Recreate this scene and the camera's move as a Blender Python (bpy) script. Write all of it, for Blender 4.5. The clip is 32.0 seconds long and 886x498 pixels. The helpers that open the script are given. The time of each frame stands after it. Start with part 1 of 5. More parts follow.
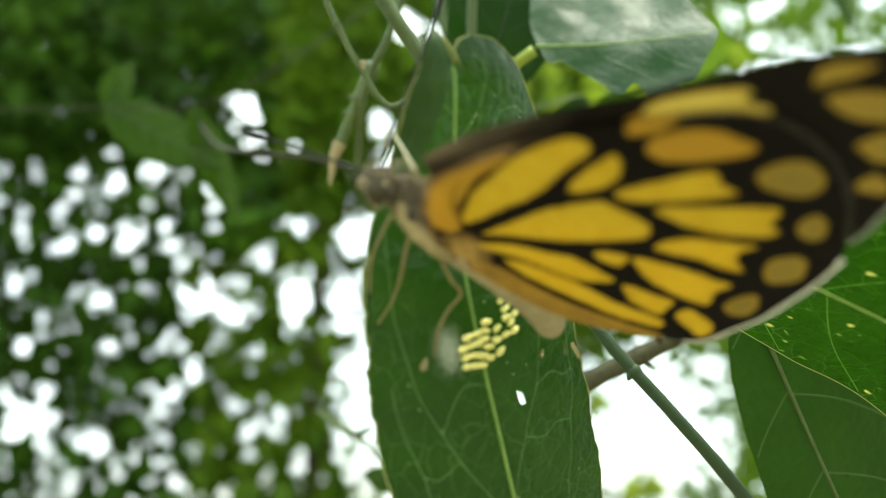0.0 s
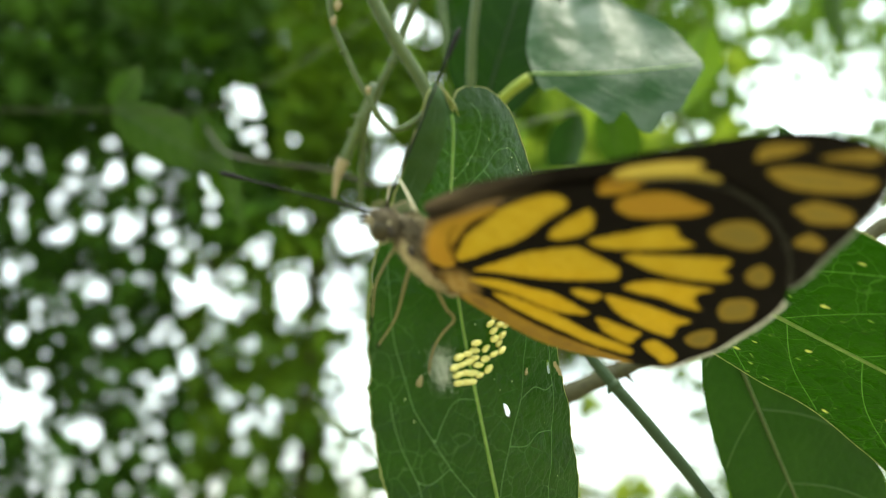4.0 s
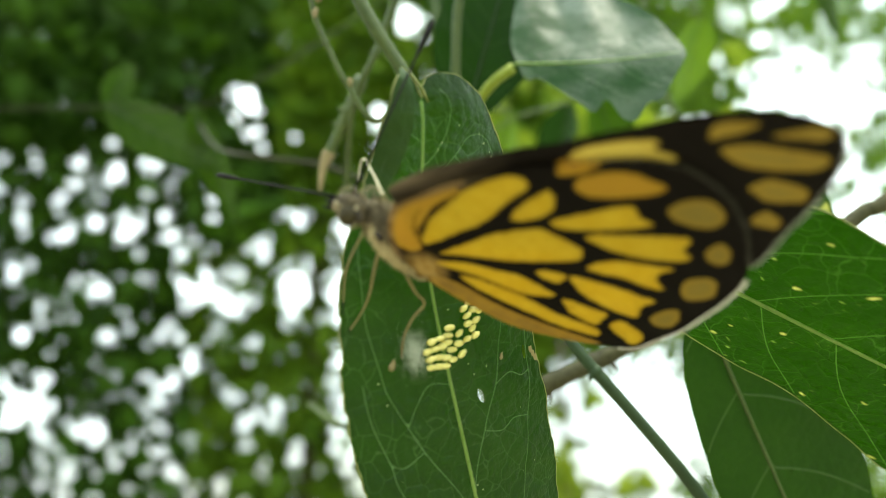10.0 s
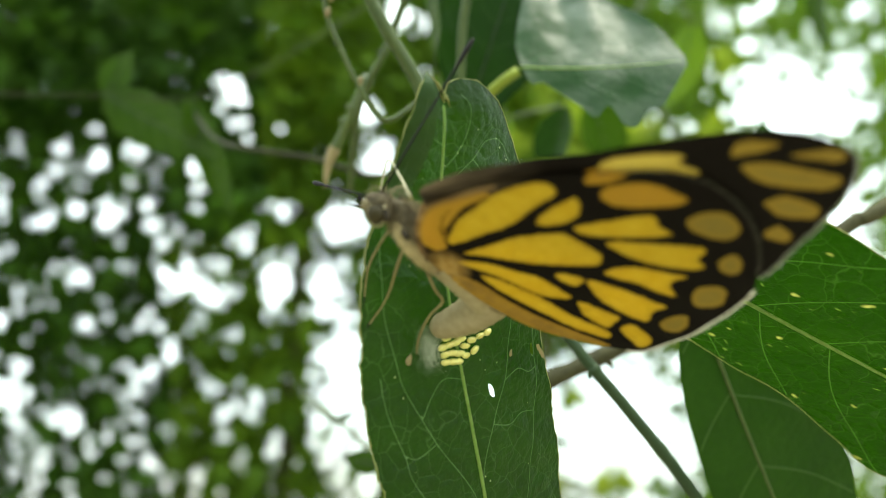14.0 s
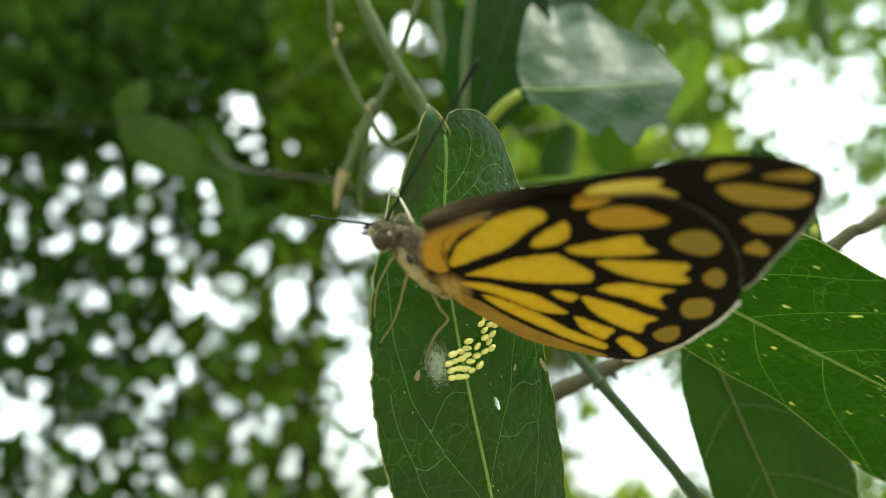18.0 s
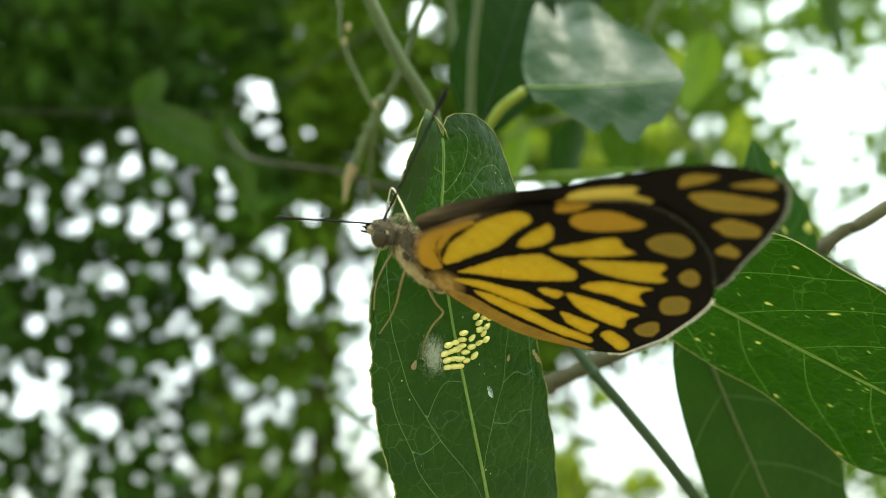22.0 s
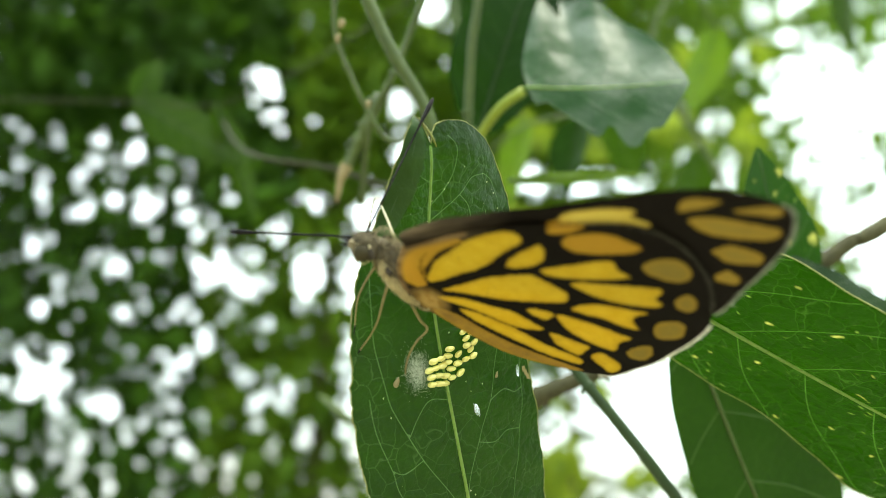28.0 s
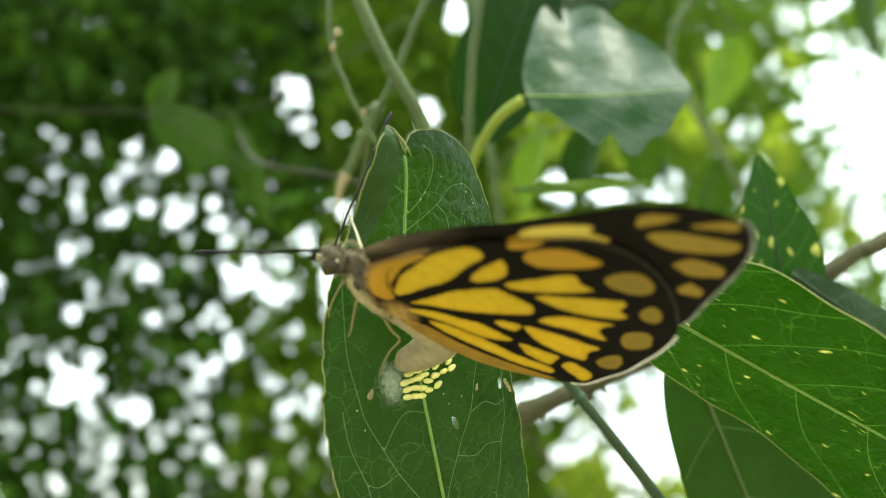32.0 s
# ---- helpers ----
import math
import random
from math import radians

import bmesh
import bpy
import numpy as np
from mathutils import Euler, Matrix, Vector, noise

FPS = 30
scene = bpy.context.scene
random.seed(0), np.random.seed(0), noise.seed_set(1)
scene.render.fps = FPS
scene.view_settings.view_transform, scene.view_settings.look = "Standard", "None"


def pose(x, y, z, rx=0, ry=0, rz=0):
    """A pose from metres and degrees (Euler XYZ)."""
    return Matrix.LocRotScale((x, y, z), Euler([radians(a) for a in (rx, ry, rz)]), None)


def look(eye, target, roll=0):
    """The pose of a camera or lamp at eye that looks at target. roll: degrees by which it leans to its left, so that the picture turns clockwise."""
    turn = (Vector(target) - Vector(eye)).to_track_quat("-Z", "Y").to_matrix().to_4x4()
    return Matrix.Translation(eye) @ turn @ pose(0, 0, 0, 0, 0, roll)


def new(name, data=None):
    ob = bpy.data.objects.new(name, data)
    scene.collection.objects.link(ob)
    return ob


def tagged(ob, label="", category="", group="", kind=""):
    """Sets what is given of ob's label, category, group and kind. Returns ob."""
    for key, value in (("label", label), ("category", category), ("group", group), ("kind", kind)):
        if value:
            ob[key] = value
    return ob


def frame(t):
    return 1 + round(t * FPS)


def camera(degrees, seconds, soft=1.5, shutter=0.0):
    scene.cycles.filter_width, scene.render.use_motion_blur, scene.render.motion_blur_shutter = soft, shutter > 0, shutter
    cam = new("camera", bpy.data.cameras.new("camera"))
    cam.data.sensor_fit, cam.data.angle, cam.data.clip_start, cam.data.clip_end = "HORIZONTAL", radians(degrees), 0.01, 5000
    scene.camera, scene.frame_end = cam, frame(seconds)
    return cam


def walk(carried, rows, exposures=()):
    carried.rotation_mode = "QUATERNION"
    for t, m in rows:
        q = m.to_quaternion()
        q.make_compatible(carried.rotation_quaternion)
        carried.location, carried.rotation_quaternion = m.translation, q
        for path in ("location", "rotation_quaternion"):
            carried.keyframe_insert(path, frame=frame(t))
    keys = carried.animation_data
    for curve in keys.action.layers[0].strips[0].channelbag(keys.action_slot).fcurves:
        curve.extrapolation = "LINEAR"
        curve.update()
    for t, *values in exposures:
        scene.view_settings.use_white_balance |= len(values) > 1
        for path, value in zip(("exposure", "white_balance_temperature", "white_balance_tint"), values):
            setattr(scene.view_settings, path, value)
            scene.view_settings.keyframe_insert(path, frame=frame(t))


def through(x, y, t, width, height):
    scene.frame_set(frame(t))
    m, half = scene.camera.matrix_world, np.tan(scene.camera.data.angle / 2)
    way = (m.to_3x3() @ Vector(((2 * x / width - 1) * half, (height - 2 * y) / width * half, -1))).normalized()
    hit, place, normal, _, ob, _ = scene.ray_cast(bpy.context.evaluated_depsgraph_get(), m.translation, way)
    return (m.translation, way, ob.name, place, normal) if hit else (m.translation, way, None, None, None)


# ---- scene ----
from mathutils.geometry import delaunay_2d_cdt

# ---------------------------------------------------------------- camera
cam = camera(60, 32.0, soft=0.8, shutter=0.0)
cam.data.dof.use_dof = True
cam.data.dof.focus_distance = 0.086
cam.data.dof.aperture_fstop = 16.5
PATH = (
    (0, -0.00043, 0.02107, 1.50186, 110.78, 3.03, 0.66),
    (0.5, -0.00084, 0.02266, 1.50209, 110.87, 2.70, 0.04),
    (1, -0.00059, 0.02140, 1.50211, 110.65, 2.34, 0.13),
    (1.5, -0.00119, 0.02091, 1.50232, 110.83, 2.09, -0.87),
    (2, 0.00023, 0.01928, 1.50280, 110.64, 2.02, -0.95),
    (2.5, 0.00091, 0.01693, 1.50304, 110.82, 1.79, -1.06),
    (3, 0.00058, 0.01566, 1.50290, 110.65, 2.00, -0.45),
    (3.5, -0.00088, 0.01316, 1.50213, 110.57, 1.77, -0.08),
    (5.5, 0.00262, 0.01332, 1.50179, 110.36, 2.42, -0.08),
    (6, 0.00146, 0.01363, 1.50144, 110.14, 2.05, -0.80),
    (6.5, 0.00194, 0.01326, 1.50135, 110.18, 2.05, -0.26),
    (7, 0.00196, 0.01366, 1.50079, 110.35, 2.23, 0.26),
    (7.5, 0.00050, 0.01363, 1.50084, 110.26, 1.99, -0.44),
    (8, 0.00153, 0.01363, 1.50086, 110.16, 2.08, -0.16),
    (8.5, 0.00120, 0.01471, 1.49962, 110.28, 2.23, -0.23),
    (9, 0.00243, 0.01428, 1.49962, 110.30, 2.42, 0.30),
    (9.5, 0.00215, 0.01377, 1.50023, 110.12, 2.35, 0.40),
    (10, 0.00257, 0.01300, 1.50069, 110.30, 2.36, 0.34),
    (10.5, -0.00046, 0.01293, 1.50080, 110.56, 2.10, -0.97),
    (11, 0.00122, 0.01295, 1.50050, 110.79, 2.17, -0.27),
    (11.5, 0.00050, 0.01216, 1.50081, 110.63, 1.90, -0.67),
    (12, -0.00222, 0.01181, 1.50042, 110.76, 1.64, -1.62),
    (12.5, 0.00034, 0.01187, 1.50031, 110.61, 1.79, -0.61),
    (13, 0.00062, 0.01116, 1.50006, 110.80, 1.93, -0.97),
    (13.5, -0.00131, 0.01118, 1.49942, 110.62, 1.82, -1.66),
    (14, -0.00080, 0.01035, 1.50019, 109.94, 1.42, -1.35),
    (14.5, -0.00124, 0.00940, 1.49980, 110.25, 1.79, -1.34),
    (16.5, 0.00057, 0.00772, 1.49974, 110.68, 2.25, -0.13),
    (17, -0.00223, 0.00655, 1.50007, 110.97, 2.26, -1.37),
    (17.5, -0.00353, 0.00650, 1.49964, 110.99, 2.18, -1.81),
    (18, -0.00002, 0.00602, 1.49936, 111.04, 2.23, -0.03),
    (18.5, 0.00068, 0.00520, 1.49891, 110.84, 2.03, 0.38),
    (19, -0.00043, 0.00389, 1.49771, 110.98, 1.94, 1.01),
    (19.5, -0.00187, 0.00188, 1.49931, 110.11, 1.36, 0.23),
    (20, -0.00306, 0.00029, 1.49937, 109.99, 1.08, -0.41),
    (20.5, -0.00004, -0.00107, 1.49846, 110.17, 1.20, 0.33),
    (21, -0.00180, -0.00045, 1.49809, 109.84, 1.29, -0.48),
    (21.5, 0.00204, 0.00039, 1.49796, 110.10, 1.24, 0.35),
    (22, 0.00193, 0.00132, 1.49872, 110.05, 1.26, 0.80),
    (22.5, 0.00110, 0.00128, 1.49845, 110.30, 0.77, 0.39),
    (23, 0.00000, 0.00000, 1.50000, 109.99, 0.05, -0.11),
    (23.5, -0.00010, 0.00129, 1.49925, 110.41, -0.09, -0.29),
    (24, 0.00286, 0.00090, 1.49922, 110.81, -0.29, 0.30),
    (24.5, 0.00442, -0.00010, 1.49941, 110.54, -0.17, 0.73),
    (25, 0.00518, 0.00022, 1.49981, 110.30, 0.04, 1.09),
    (25.5, 0.00299, -0.00007, 1.50039, 110.46, 0.31, 0.31),
    (27.5, 0.00664, 0.00477, 1.50103, 110.05, 0.50, 1.89),
    (28, 0.00380, 0.00406, 1.50212, 109.38, 0.17, 0.72),
    (28.5, 0.00528, 0.00459, 1.50244, 109.22, -0.21, 1.64),
    (29, 0.00514, 0.00524, 1.50226, 109.30, -0.34, 1.55),
    (29.5, 0.00599, 0.00514, 1.50250, 109.45, -0.53, 1.34),
    (30, 0.00753, 0.00563, 1.50279, 109.60, -0.47, 2.07),
    (30.5, 0.00739, 0.00560, 1.50273, 109.71, -0.65, 2.01),
    (31, 0.00713, 0.00592, 1.50283, 109.72, -0.56, 1.95),
    (31.5, 0.00938, 0.00559, 1.50289, 109.73, -0.68, 2.84),
    (32, 0.00927, 0.00498, 1.50276, 109.94, -0.71, 2.63),
)
walk(cam, [(t, pose(*p)) for t, *p in PATH], exposures=((0, 0.10, 7450, -1), (9, 0.08, 7450, -1), (14, -0.01, 7450, -1), (21, -0.12, 7450, -1), (23, -0.03, 7450, -1), (25.5, 0.14, 7450, -1), (32, 0.27, 7450, -1)))

# ---------------------------------------------------------------- sky and sun
world = bpy.data.worlds.new("overcast_sky")
scene.world = world
world.use_nodes = True
wt = world.node_tree
sky = wt.nodes.new("ShaderNodeTexSky")
sky.sky_type = "NISHITA"
sky.sun_disc = False
sky.sun_elevation, sky.sun_rotation = radians(58), radians(-20)
sky.air_density, sky.dust_density, sky.ozone_density = 1.0, 2.0, 1.0
cloud = wt.nodes.new("ShaderNodeMix")
cloud.data_type = "RGBA"
veil = wt.nodes.new("ShaderNodeTexNoise")
veil.inputs["Scale"].default_value, veil.inputs["Detail"].default_value = 2.2, 4.0
share = wt.nodes.new("ShaderNodeMapRange")
share.inputs[1].default_value, share.inputs[2].default_value = 0.35, 0.65
share.inputs[3].default_value, share.inputs[4].default_value = 0.20, 0.80
coords = wt.nodes.new("ShaderNodeTexCoord")
wt.links.new(coords.outputs[0], veil.inputs["Vector"])
wt.links.new(veil.outputs[0], share.inputs[0])
wt.links.new(share.outputs[0], cloud.inputs[0])
cloud.inputs[7].default_value = (31.3, 36, 40.3, 1)
wt.links.new(sky.outputs[0], cloud.inputs[6])
# an overcast sky is brightest overhead
rise = wt.nodes.new("ShaderNodeSeparateXYZ")
wt.links.new(coords.outputs[0], rise.inputs[0])
zenith = wt.nodes.new("ShaderNodeMapRange")
zenith.inputs[3].default_value, zenith.inputs[4].default_value = 1.0, 1.6
wt.links.new(rise.outputs[2], zenith.inputs[0])
dome = wt.nodes.new("ShaderNodeVectorMath")
dome.operation = "SCALE"
wt.links.new(cloud.outputs[2], dome.inputs[0])
wt.links.new(zenith.outputs[0], dome.inputs[3])
wt.links.new(dome.outputs[0], wt.nodes["Background"].inputs[0])
wt.nodes["Background"].inputs[1].default_value = 0.107
sun = new("sun", bpy.data.lights.new("sun", "SUN"))
sun.data.energy, sun.data.angle, sun.data.color = 3.4, radians(11), (1.0, 0.96, 0.9)
sun.matrix_world = look((0, 0, 0), (-0.34, 0.12, -0.9))

# ---------------------------------------------------------------- axes of the camera's view
# These axes are those of the camera's view, pitched up 20 degrees at 1.5 m above the ground; lengths are in millimetres
# (x to the east, y into the thicket, z up across the view).
VIEW_AXES = pose(0, 0, 1.5, 20)
MM = 0.001


def spot(x, y, z):
    return VIEW_AXES @ (Vector((x, y, z)) * MM)


def axes(origin, x, y):
    """The pose of a flat thing in the camera-view axes: its base, its sideways axis and the axis along it."""
    y = Vector(y).normalized()
    z = Vector(x).cross(y).normalized()
    x = y.cross(z)
    m = Matrix((x, y, z)).transposed().to_4x4()
    m.translation = Vector(origin) * MM
    return VIEW_AXES @ m


# ---------------------------------------------------------------- materials
def material(name):
    m = bpy.data.materials.new(name)
    m.use_nodes = True
    m.node_tree.nodes.clear()
    return m, m.node_tree


def node(tree, kind, out=0, **values):
    n = tree.nodes.new("ShaderNode" + kind)
    for key, v in values.items():
        if key == "p_operation":
            n.operation = v
            continue
        if key == "p_data_type":
            n.data_type = v
            continue
        if key == "p_feature":
            n.feature = v
            continue
        if key == "p_attribute_name":
            n.attribute_name = v
            continue
        s = n.inputs[int(key[1:])] if key[0] == "i" and key[1:].isdigit() else n.inputs[key.replace("_", " ")]
        if isinstance(v, bpy.types.NodeSocket):
            tree.links.new(v, s)
        else:
            s.default_value = v
    return n.outputs[out] if isinstance(out, (int, str)) else n


def col(r, g, b):
    return (r, g, b, 1.0)


def mix(tree, fac, a, b):
    return node(tree, "Mix", 2, p_data_type="RGBA", i0=fac, i6=a, i7=b)


def ramp(tree, value, lo, hi, a=0.0, b=1.0):
    return node(tree, "MapRange", 0, i0=value, i1=lo, i2=hi, i3=a, i4=b)


def noise_tex(tree, scale, detail=4.0, vec=None, rough=0.55):
    k = dict(Scale=scale, Detail=detail, Roughness=rough)
    if vec is not None:
        k["Vector"] = vec
    return node(tree, "TexNoise", 0, **k)


def attribute(tree, name):
    return node(tree, "Attribute", 2, p_attribute_name=name)


def finish(tree, shader):
    node(tree, "OutputMaterial", None, Surface=shader)


def leaf_material(name, dark, light, vein, through, rough=0.38, net=420.0, net_strength=0.24, specks=0.0, speck_mm=0.3, vein_mm=0.16, gloss=0.5, sheen=0.0, shine=1.0, quilting=0.30, crumple=0.0, mottle=0.0):
    """A living leaf: waxy face with veins and a fine net between them, light shining through it."""
    m, t = material(name)
    obj = node(t, "TexCoord", 3)
    big = noise_tex(t, 60.0, 3.0, obj)
    fine = noise_tex(t, 900.0, 5.0, obj)
    warp = node(t, "VectorMath", 0, p_operation="ADD", i0=obj, i1=node(t, "VectorMath", 0, p_operation="SCALE", i0=node(t, "TexNoise", 1, Vector=obj, Scale=300.0), i3=0.0022))
    cells = node(t, "TexVoronoi", 0, p_feature="DISTANCE_TO_EDGE", Vector=warp, Scale=net)
    lines = ramp(t, cells, 0.0, 0.027, 1.0, 0.0)
    cells2 = node(t, "TexVoronoi", 0, p_feature="DISTANCE_TO_EDGE", Vector=warp, Scale=net * 3.1)
    lines2 = ramp(t, cells2, 0.0, 0.07, 0.16, 0.0)
    base = mix(t, ramp(t, big, 0.36, 0.66), dark, light)
    base = mix(t, ramp(t, fine, 0.35, 0.75, 0.0, 0.30), base, col(light[0] * 1.5, light[1] * 1.35, light[2] * 1.5))
    if mottle:
        base = mix(t, ramp(t, noise_tex(t, 190.0, 4.0, obj), 0.40, 0.62, 0.0, mottle), base, col(dark[0] * 0.6, dark[1] * 0.6, dark[2] * 0.6))
    patch = ramp(t, noise_tex(t, 110.0, 2.0, obj), 0.36, 0.56)
    netting = node(t, "Math", 0, p_operation="MULTIPLY", i0=node(t, "Math", 0, p_operation="MULTIPLY", i0=node(t, "Math", 0, p_operation="MAXIMUM", i0=lines, i1=lines2), i1=net_strength), i1=patch)
    base = mix(t, netting, base, vein)
    veins = ramp(t, attribute(t, "vein"), vein_mm * 0.4, vein_mm, 0.6, 0.0)
    base = mix(t, veins, base, vein)
    base = mix(t, ramp(t, attribute(t, "midrib"), 0.14, 0.26, 1.0, 0.0), base, col(vein[0] * 1.25, vein[1] * 1.25, vein[2]))
    if specks:
        long = node(t, "VectorMath", 0, p_operation="MULTIPLY", i0=warp, i1=(1.0, 0.55, 1.0))
        dots = node(t, "TexVoronoi", 0, Vector=long, Scale=400.0)
        sel = ramp(t, noise_tex(t, 130.0, 2.0, obj), 0.48 - 0.3 * (specks - 1), 0.54 - 0.3 * (specks - 1))
        fac = node(t, "Math", 0, p_operation="MULTIPLY", i0=ramp(t, dots, 0.15 * speck_mm, 0.45 * speck_mm, 1.0, 0.0), i1=sel)
        base = mix(t, fac, base, col(0.62, 0.60, 0.16))
        nick = node(t, "TexVoronoi", 0, Vector=node(t, "VectorMath", 0, p_operation="MULTIPLY", i0=warp, i1=(1.0, 0.4, 1.0)), Scale=900.0)
        some = ramp(t, noise_tex(t, 210.0, 2.0, obj), 0.50, 0.60, 0.0, 0.75)
        fac = node(t, "Math", 0, p_operation="MULTIPLY", i0=ramp(t, nick, 0.06, 0.20, 1.0, 0.0), i1=some)
        base = mix(t, fac, base, col(0.34, 0.46, 0.10))
    relief = node(t, "Math", 0, p_operation="ADD", i0=node(t, "Math", 0, p_operation="MULTIPLY", i0=netting, i1=-0.5), i1=node(t, "Math", 0, p_operation="MULTIPLY", i0=veins, i1=-0.8))
    relief = node(t, "Math", 0, p_operation="ADD", i0=relief, i1=node(t, "Math", 0, p_operation="MULTIPLY", i0=fine, i1=0.7))
    quilt = node(t, "Math", 0, p_operation="MULTIPLY", i0=ramp(t, cells, 0.0, 0.3), i1=quilting)
    relief = node(t, "Math", 0, p_operation="ADD", i0=relief, i1=quilt)
    if crumple:
        folds = node(t, "Math", 0, p_operation="MULTIPLY", i0=noise_tex(t, 480.0, 4.0, obj), i1=crumple)
        relief = node(t, "Math", 0, p_operation="ADD", i0=relief, i1=folds)
    bump = node(t, "Bump", 0, Strength=0.5, Distance=0.0003, Height=relief)
    if sheen:
        wax = noise_tex(t, 55.0, 3.0, obj)
        gloss = ramp(t, wax, 0.42, 0.64, 0.06, 0.8)
        rough = ramp(t, noise_tex(t, 150.0, 3.0, obj), 0.35, 0.65, rough, rough + 0.15)
    face = node(t, "BsdfPrincipled", 0, Base_Color=base, Roughness=rough, Normal=bump, Specular_IOR_Level=gloss)
    lit = mix(t, 0.5, base, col(light[0] * 2.2 * shine, light[1] * 3.2 * shine, light[2] * 0.8))
    glow = node(t, "BsdfTranslucent", 0, Color=lit)
    finish(t, node(t, "MixShader", 0, i0=through, i1=face, i2=glow))
    return m


def plain_material(name, a, b, rough=0.6, scale=400.0, through=0.0, gloss=0.4, bump_mm=0.1, mid=None):
    """A natural surface of two mingled colours with a grain."""
    m, t = material(name)
    obj = node(t, "TexCoord", 3)
    n1 = noise_tex(t, scale, 5.0, obj)
    n2 = noise_tex(t, scale * 0.13, 3.0, obj)
    f = node(t, "Math", 0, p_operation="MULTIPLY_ADD", i0=n1, i1=0.6, i2=node(t, "Math", 0, p_operation="MULTIPLY", i0=n2, i1=0.5))
    base = mix(t, ramp(t, f, 0.35, 0.75), a, b)
    bump = node(t, "Bump", 0, Strength=0.5, Distance=bump_mm * MM, Height=n1)
    face = node(t, "BsdfPrincipled", 0, Base_Color=base, Roughness=rough, Normal=bump, Specular_IOR_Level=gloss)
    if through:
        face = node(t, "MixShader", 0, i0=through, i1=face, i2=node(t, "BsdfTranslucent", 0, Color=base))
    finish(t, face)
    return m


def wing_material(name, through):
    """Scales of a butterfly's wing: black-brown veins and margin, yellow cells, orange towards the root."""
    m, t = material(name)
    obj = node(t, "TexCoord", 3)
    grit = noise_tex(t, 5200.0, 3.0, obj)
    wob = noise_tex(t, 1500.0, 3.0, obj)
    d = node(t, "Math", 0, p_operation="ADD", i0=attribute(t, "cell"), i1=ramp(t, wob, 0.2, 0.8, -0.09, 0.09))
    d = node(t, "Math", 0, p_operation="ADD", i0=d, i1=ramp(t, grit, 0.2, 0.8, -0.07, 0.07))
    inside = ramp(t, d, -0.12, 0.12, 1.0, 0.0)
    yellow = mix(t, ramp(t, noise_tex(t, 700.0, 4.0, obj), 0.3, 0.7), col(0.63, 0.41, 0.026), col(0.72, 0.51, 0.052))
    yellow = mix(t, attribute(t, "warm"), yellow, col(0.48, 0.265, 0.035))
    yellow = mix(t, attribute(t, "dull"), yellow, col(0.21, 0.162, 0.045))
    # the costal bar's light from behind is put into a paler yellow
    yellow = mix(t, attribute(t, "washed"), yellow, col(0.64, 0.52, 0.13))
    yellow = mix(t, attribute(t, "tawny"), yellow, mix(t, ramp(t, noise_tex(t, 500.0, 3.0, obj), 0.35, 0.65), col(0.25, 0.15, 0.045), col(0.40, 0.245, 0.05)))
    yellow = mix(t, ramp(t, grit, 0.52, 0.75, 0.0, 0.35), yellow, col(0.55, 0.34, 0.02))
    black = mix(t, ramp(t, grit, 0.4, 0.75), col(0.003, 0.002, 0.0015), col(0.009, 0.006, 0.004))
    grain = noise_tex(t, 420.0, 4.0, node(t, "VectorMath", 0, p_operation="MULTIPLY", i0=obj, i1=(0.35, 2.6, 1.0)))
    brown = mix(t, ramp(t, grain, 0.36, 0.64), col(0.050, 0.038, 0.026), col(0.15, 0.115, 0.075))
    black = mix(t, attribute(t, "brown"), black, brown)
    yellow = mix(t, ramp(t, d, -0.75, 0.0, 0.0, 0.45), yellow, col(0.40, 0.235, 0.02))
    dust = node(t, "Math", 0, p_operation="MULTIPLY", i0=ramp(t, noise_tex(t, 2600.0, 2.0, obj), 0.58, 0.66), i1=ramp(t, noise_tex(t, 260.0, 2.0, obj), 0.45, 0.65, 0.0, 0.25))
    yellow = mix(t, dust, yellow, col(0.12, 0.075, 0.02))
    base = mix(t, inside, black, yellow)
    base = mix(t, ramp(t, attribute(t, "pale"), 0.2, 1.0, 0.0, 0.8), base, mix(t, ramp(t, wob, 0.35, 0.65), col(0.42, 0.25, 0.07), col(0.60, 0.40, 0.14)))
    base = mix(t, attribute(t, "rim"), base, mix(t, ramp(t, grain, 0.36, 0.64), col(0.10, 0.062, 0.030), col(0.26, 0.17, 0.085)))
    bump = node(t, "Bump", 0, Strength=0.4, Distance=0.00006, Height=grit)
    face = node(t, "BsdfPrincipled", 0, Base_Color=base, Roughness=0.6, Normal=bump, Specular_IOR_Level=0.1)
    glow = node(t, "BsdfTranslucent", 0, Color=base)
    finish(t, node(t, "MixShader", 0, i0=through, i1=face, i2=glow))
    return m


HOST_LEAF = leaf_material("host_leaf", col(0.0022, 0.0080, 0.0016), col(0.0075, 0.021, 0.0030), col(0.16, 0.26, 0.12), 0.36, rough=0.36, vein_mm=0.06, gloss=0.28, shine=3.0, net_strength=0.24, quilting=0.7, crumple=4.0, mottle=0.6)
# Sunlit, shade and yellow-green leaf colours have the light and shade put in.
SUNLIT_LEAF = leaf_material("sunlit_leaf", col(0.0018, 0.012, 0.0003), col(0.009, 0.034, 0.0006), col(0.11, 0.24, 0.045), 0.28, shine=1.35, specks=1.5, vein_mm=0.10, gloss=0.10, net=330.0, net_strength=0.30, quilting=1.6, crumple=3.0, mottle=0.6)
SHADE_LEAF = leaf_material("shade_leaf", col(0.005, 0.017, 0.003), col(0.010, 0.030, 0.005), col(0.035, 0.065, 0.022), 0.30, gloss=0.10, shine=1.2)
